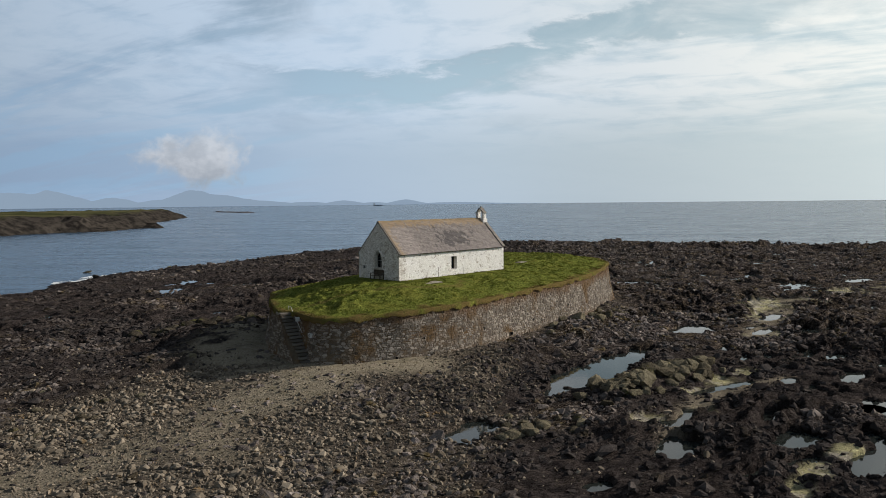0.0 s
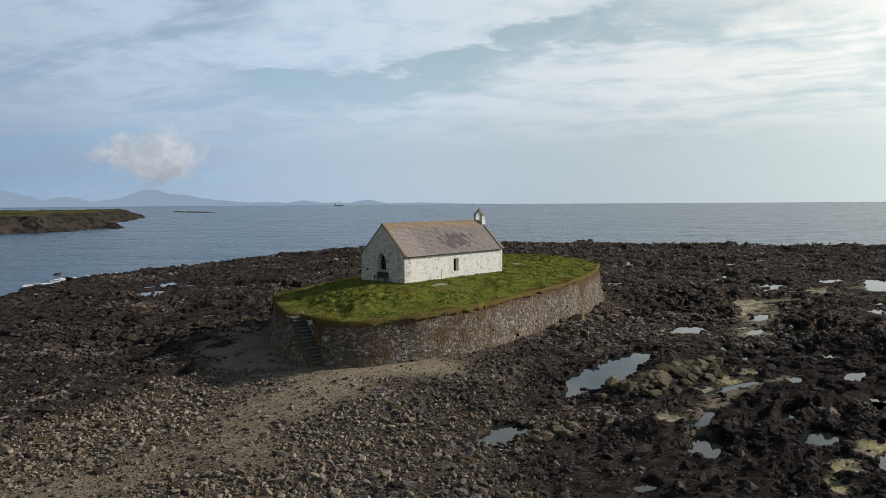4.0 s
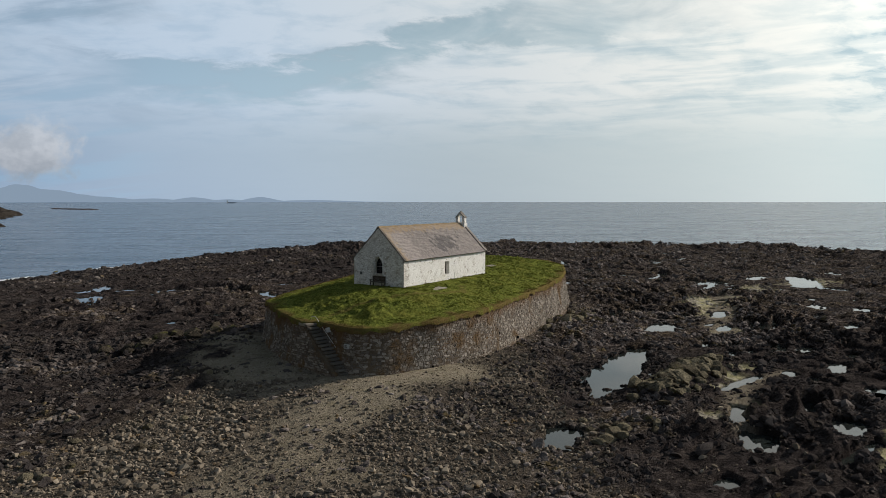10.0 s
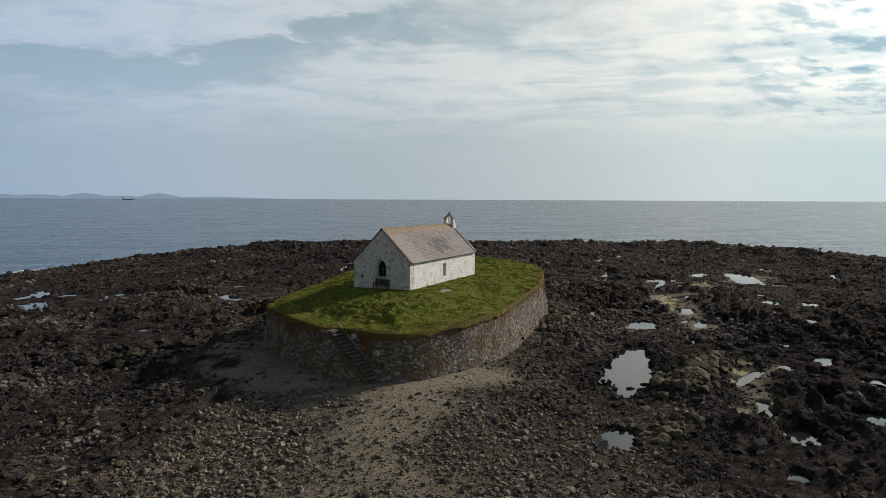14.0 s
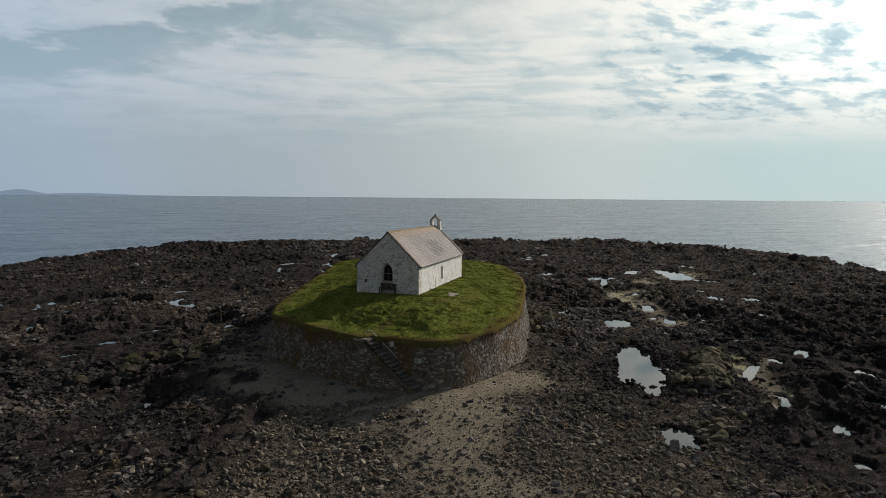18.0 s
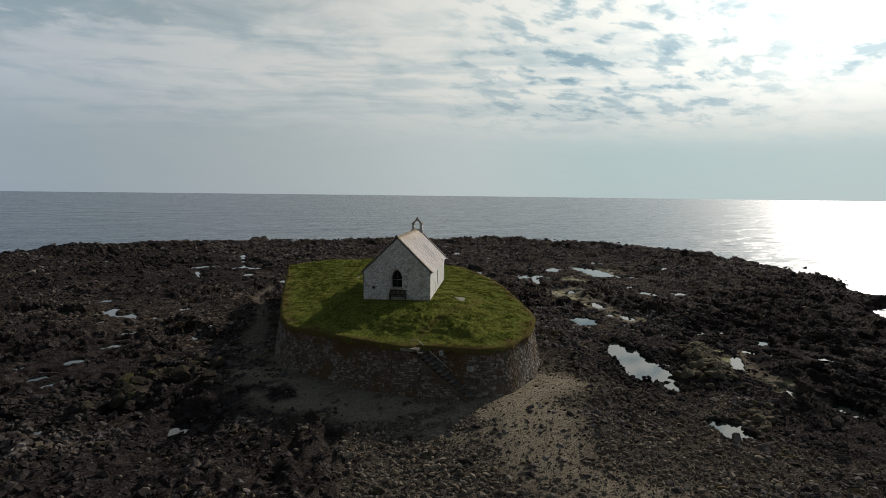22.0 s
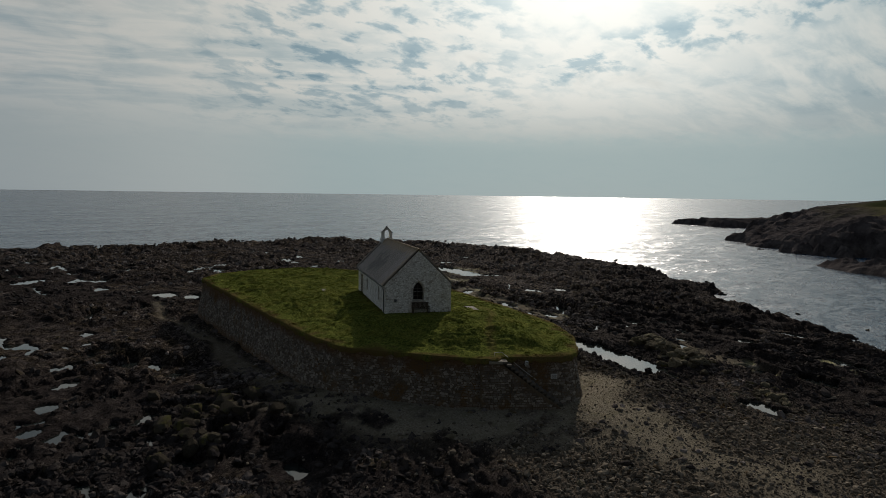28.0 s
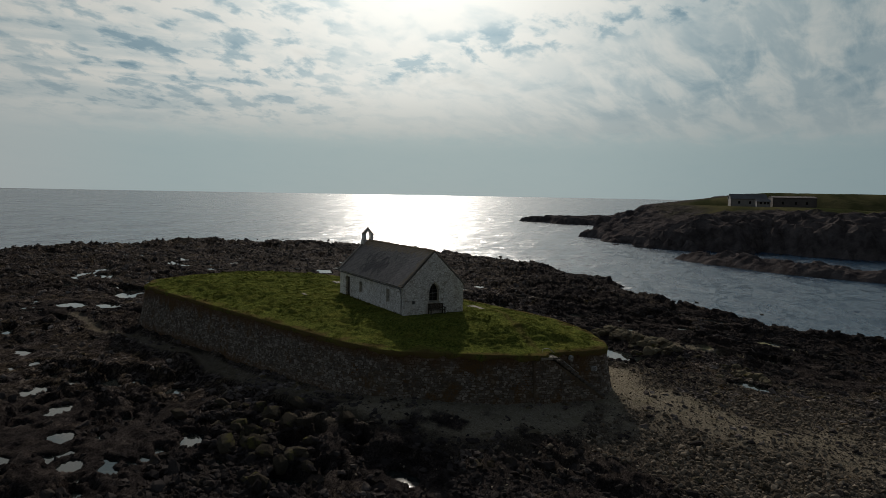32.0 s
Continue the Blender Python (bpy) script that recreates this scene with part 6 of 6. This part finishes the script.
def headland_south(mat):
    """Cliffs rising from a low point to fields and a hill."""
    poly = [(394, 131), (358, 98), (366, 65), (240, 78), (203, 59), (178, 40), (186, 13), (175, -1), (168, -20), (150, -60), (160, -200), (480, -300), (520, -60), (450, 60)]
    xs, ys = np.arange(148, 522, 1.5), np.arange(-230, 136, 1.5)
    gx, gy = np.meshgrid(xs, ys)
    d = signed_distance(gx, gy, poly) + (fbm(gx / 19, gy / 19, 211, 5, 0.6) - 0.5) * 20 + (fbm(gx / 5, gy / 5, 212, 3, 0.6) - 0.5) * 7
    low = 0.30 + 0.70 * smooth(362, 246, gx - 0.4 * np.clip(30 - gy, 0, 90))
    low = low * (0.18 + 0.82 * smooth(12, 72, np.hypot(gx - 222, gy - 84)))
    hill = np.clip(11.0 + (54 - gy) * 0.13, 9, 19.6) * smooth(268, 340, gx - 0.1 * (30 - gy)) * smooth(70, 54, gy)
    crest = np.maximum(11.8 * low + 2.0 * smooth(26, 8, np.hypot(gx - 262, gy - 36)), hill)
    brink = 6.4 * low
    z = -2.6 + (brink + 2.6) * smooth(-2.5, 8, d) ** 0.8 + (crest - brink) * smooth(4, 30, d)
    u, v = gx * 0.69 + gy * 0.724, -gx * 0.724 + gy * 0.69
    crag = 1 - np.abs(2 * fbm(u / 13, v / 5, 213, 5, 0.62) - 1)
    step = np.floor(fbm(gx / 8, gy / 8, 215, 3) * 9) / 9
    bare = smooth(-1, 4, d) * (1 - 0.93 * smooth(14, 40, d + (fbm(gx / 11, gy / 11, 217, 3) - 0.5) * 22))
    z = z + bare * low * (5.0 * (crag - 0.62) + 4.5 * (step - 0.45)) + 0.5 * (fbm(gx / 9, gy / 9, 218, 3) - 0.5) * smooth(10, 40, d) + bare * 2.4 * (fbm(gx / 2.6, gy / 2.6, 214, 2) - 0.5)
    farm = smooth(34, 16, np.hypot(gx - 256, (gy - 1) * 0.8))
    z = z * (1 - farm) + 13.2 * farm
    me = grid_mesh("headland_south", xs, ys, z)
    float_layer(me, "green", smooth(26, 46, d + (fbm(gx / 11, gy / 11, 219, 4) - 0.5) * 26) * smooth(430, 340, gx - np.clip(20 - gy, 0, 99)))
    thing("headland_south", "dark rocky cliff headland with green fields above", "headland", me, mat, kind="structure")


LAND, LAND_NORTH = headland_material((0.052, 0.044, 0.043), (0.118, 0.101, 0.095)), headland_material((0.014, 0.0125, 0.0115), (0.058, 0.050, 0.042))
headland("headland_north", "low green headland with a dark rocky shore", [(-212, 338), (-203, 369), (-185, 394), (-178, 436), (-226, 557), (-290, 790), (-340, 900), (-420, 760), (-700, 700), (-1000, 500), (-1000, 300), (-500, 280)], 7.6, 3.6, 201, 5.0, LAND_NORTH, 0.006, 24, 26.0)
headland_south(LAND)
headland("reef_north", "low dark reef lying off the headland", [(-330, 1140), (-305, 1160), (-400, 1290), (-425, 1275)], 0.5, 1.2, 221, 5.0, LAND, 0, 14, grassy=0.0)
headland("skerry", "small black rock just off the shore", [(92.5, 66), (91.5, 67), (89.5, 65), (88.5, 62.5), (89.3, 62.2), (91, 64)], -0.5, 1.2, 233, 0.5, LAND, 0, 2, 2.0, grassy=0.0)
headland("islet_south", "long low black rock islet in the channel", [(150, 41), (146, 42), (132, 34), (112, 14), (100, -8), (107, -10), (120, 6), (136, 20)], 1.5, 3.0, 231, 0.7, LAND, 0, 5, 5.0, grassy=0.0)


def build_farm():
    wall_m = mottled("farm_wall", (0.22, 0.21, 0.20), (0.33, 0.318, 0.30), 0.4, 0.85, 0.2, 0.05)
    dark_m = mottled("barn_cladding", (0.10, 0.088, 0.084), (0.18, 0.160, 0.150), 0.4, 0.85, 0.2, 0.05)
    roof_m = mottled("farm_roof", (0.10, 0.10, 0.105), (0.19, 0.19, 0.195), 0.3, 0.7, 0.2, 0.05)

    def house(name, label, x, y, turn, ln, wd, eave, ridge, wall_m, roof_m=roof_m):
        z = 13.4
        r = thing(name, label, "building", m=pose(x, y, z, 0, 0, turn))
        part("wall", holed_wall([(0, -3), (ln, -3), (ln, eave), (0, eave)], [rect(ln * f, ln * f + 0.9, 0.9, 2.0) for f in (0.2, 0.5, 0.75)], 0.4), wall_m, r)
        o = part("wall", holed_wall([(0, -3), (ln, -3), (ln, eave), (0, eave)], [], 0.4), wall_m, r)
        o.matrix_local = pose(ln, wd, 0, 0, 0, 180)
        for k in (0, 1):
            o = part("gable", holed_wall([(0, -3), (wd, -3), (wd, eave), (wd / 2, ridge), (0, eave)], [], 0.4), wall_m, r)
            o.matrix_local = pose(0, wd, 0, 0, 0, -90) if k == 0 else pose(ln, 0, 0, 0, 0, 90)
            sl, pt = math.hypot(wd / 2, ridge - eave), math.degrees(math.atan2(ridge - eave, wd / 2))
            o = part("roof", box_bm(-0.2, ln + 0.2, -0.3, sl, 0.0, 0.18), roof_m, r)
            o.matrix_local = (pose(0, 0, 0) if k == 0 else pose(ln, wd, 0, 0, 0, 180)) @ pose(0, 0, eave, pt, 0, 0)
        for f in (0.2, 0.5, 0.75):
            part("pane", box_bm(ln * f, ln * f + 0.9, 0.2, 0.24, 0.9, 2.0), DARKGLASS, r)

    house("farmhouse", "grey gabled farmhouse on the headland", 252, 17, -86, 14, 7, 2.9, 4.8, wall_m)
    house("barn", "long dark low barn beside the farmhouse", 258, 0, -84, 17, 8, 3.6, 4.2, dark_m, dark_m)
    house("outbuilding", "small pale outbuilding near the barn", 244, 8, -86, 5, 4, 1.9, 2.8, wall_m)


build_farm()


def build_mountains():
    m, _, b = material("haze_glow_hills", (0.02, 0.03, 0.04), 1.0, 0.0)
    # distance haze is put in as the hills' own blue emission
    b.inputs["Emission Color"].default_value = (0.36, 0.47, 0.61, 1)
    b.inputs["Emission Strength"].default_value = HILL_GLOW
    # azimuth in degrees, height in metres, half width
    for dist, peaks in ((4550, ((-31.6, 92, 2.4), (-29.2, 102, 2.0), (-25.2, 62, 1.6), (-35, 70, 3), (-40, 60, 4), (-46, 40, 5))),
                        (4650, ((-19.5, 108, 1.7), (-18.2, 80, 2.8), (-22, 46, 1.8), (-14.5, 36, 2.4), (-11, 26, 2.0), (-8, 34, 1.3), (-3, 36, 1.1), (-5.5, 20, 1.5), (1, 16, 3.0), (5, 6, 3.0)))):
        bm = bmesh.new()
        az = np.arange(-56, 12, 0.12)
        h = np.full(len(az), 0.0)
        for a, top, w in peaks:
            h = np.maximum(h, top * np.exp(-np.abs((az - a) / (1.45 * w)) ** 1.7))
        h = h * (1 + 0.16 * (fbm(az * 1.7, az * 0, 241, 4) - 0.5)) - 3
        rows = []
        for a, hh in zip(az, h):
            s, c = math.sin(radians(a)), math.cos(radians(a))
            rows.append([bm.verts.new((s * dist, c * dist, -4)), bm.verts.new((s * dist, c * dist, hh)), bm.verts.new((s * (dist + 120), c * (dist + 120), -4))])
        for r, q in zip(rows[:-1], rows[1:]):
            bm.faces.new((r[0], q[0], q[1], r[1]))
            bm.faces.new((r[1], q[1], q[2], r[2]))
        thing("backdrop", "mountain backdrop glowing haze blue along the horizon", "mountains", bm, m, kind="structure")


# strength of the emission that stands for haze on the mountains
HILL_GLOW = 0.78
build_mountains()


def build_ship():
    hull_m = material("ship_hull", (0.20, 0.23, 0.27), 0.6)[0]
    white = material("ship_white", (0.8, 0.8, 0.78), 0.5)[0]
    a = radians(-5.3)
    ship = thing("ship", "distant dark cargo ship with a white bridge", "ship", m=pose(3300 * math.sin(a), 3300 * math.cos(a), SEA_Z))
    bm = bmesh.new()
    lo = [(-20, -3), (18, -3), (24, 0), (18, 3), (-20, 3)]
    rows = [[bm.verts.new((x * f, y * f, z)) for x, y in lo] for z, f in ((-1, 0.94), (3.4, 1.0))]
    for i in range(5):
        bm.faces.new((rows[0][i], rows[0][(i + 1) % 5], rows[1][(i + 1) % 5], rows[1][i]))
    bm.faces.new(rows[0][::-1]); bm.faces.new(rows[1])
    part("hull", bm, hull_m, ship)
    part("bridge", box_bm(-19, -13, -2.8, 2.8, 3.4, 12, 0.4), white, ship, "white bridge house")
    part("funnel", box_bm(-18.5, -16.5, -1, 1, 12, 14, 0.3), hull_m, ship)
    part("hatch", box_bm(-11, 15, -2.5, 2.5, 3.4, 4.4, 0.2), hull_m, ship)


build_ship()


# ---- pieces: slates and single wall stones ----
def build_slates():
    rng = random.Random(9)
    cache = []
    for w in (0.17, 0.205, 0.24):
        bm = box_bm(0.0, w - 0.008, 0.0, 0.27, 0.0, 0.024)
        me = as_mesh("slate", bm)
        me.materials.append(SLATE)
        cache.append((w, me))
    for roof, slope, side in ROOFS:
        rest = bmesh.new()
        singles = 0
        rows = 25
        step = (slope + 0.16) / rows
        lo, hi = (0.14, LENGTH - 0.43) if side == 0 else (0.43, LENGTH - 0.14)
        for r in range(rows):
            x = lo - (0.12 if r % 2 else 0.0)
            y = -0.20 + r * step
            while x < hi - 0.05:
                w, me = rng.choice(cache)
                x0, x1 = max(x, lo), min(x + w, hi)
                full = x >= lo and x + w <= hi
                lift = 0.118 + rng.uniform(0, 0.008)
                m = pose(x, y + rng.uniform(-0.005, 0.005), lift + 0.026, -4.2, 0, rng.uniform(-0.5, 0.5))
                near = (x < 2.9) if side == 0 else (x > LENGTH - 2.9)
                if full and near and singles < 290:
                    o = part("slate", me, None, roof)
                    o.matrix_local = m
                    singles += 1
                elif x1 - x0 > 0.05:
                    vs = [rest.verts.new(m @ Vector((a - x, b, c))) for a in (x0, x1 - 0.008) for b in (0.0, 0.27) for c in (0.0, 0.024)]
                    for q in ((0, 1, 3, 2), (4, 6, 7, 5), (0, 4, 5, 1), (2, 3, 7, 6), (0, 2, 6, 4), (1, 5, 7, 3)):
                        rest.faces.new([vs[i] for i in q])
                x += w
        part("slating", rest, SLATE, roof, "courses of grey-brown slates", kind="stuff")


build_slates()


def build_single_stones():
    for v in SINGLE_STONES:
        c = v.mean(0)
        me = mesh_arrays("stone", v - c, STONE_FACES)
        me.materials.append(STONE_ONE)
        o = part("stone", me, None, WALL)
        o.location = c


build_single_stones()
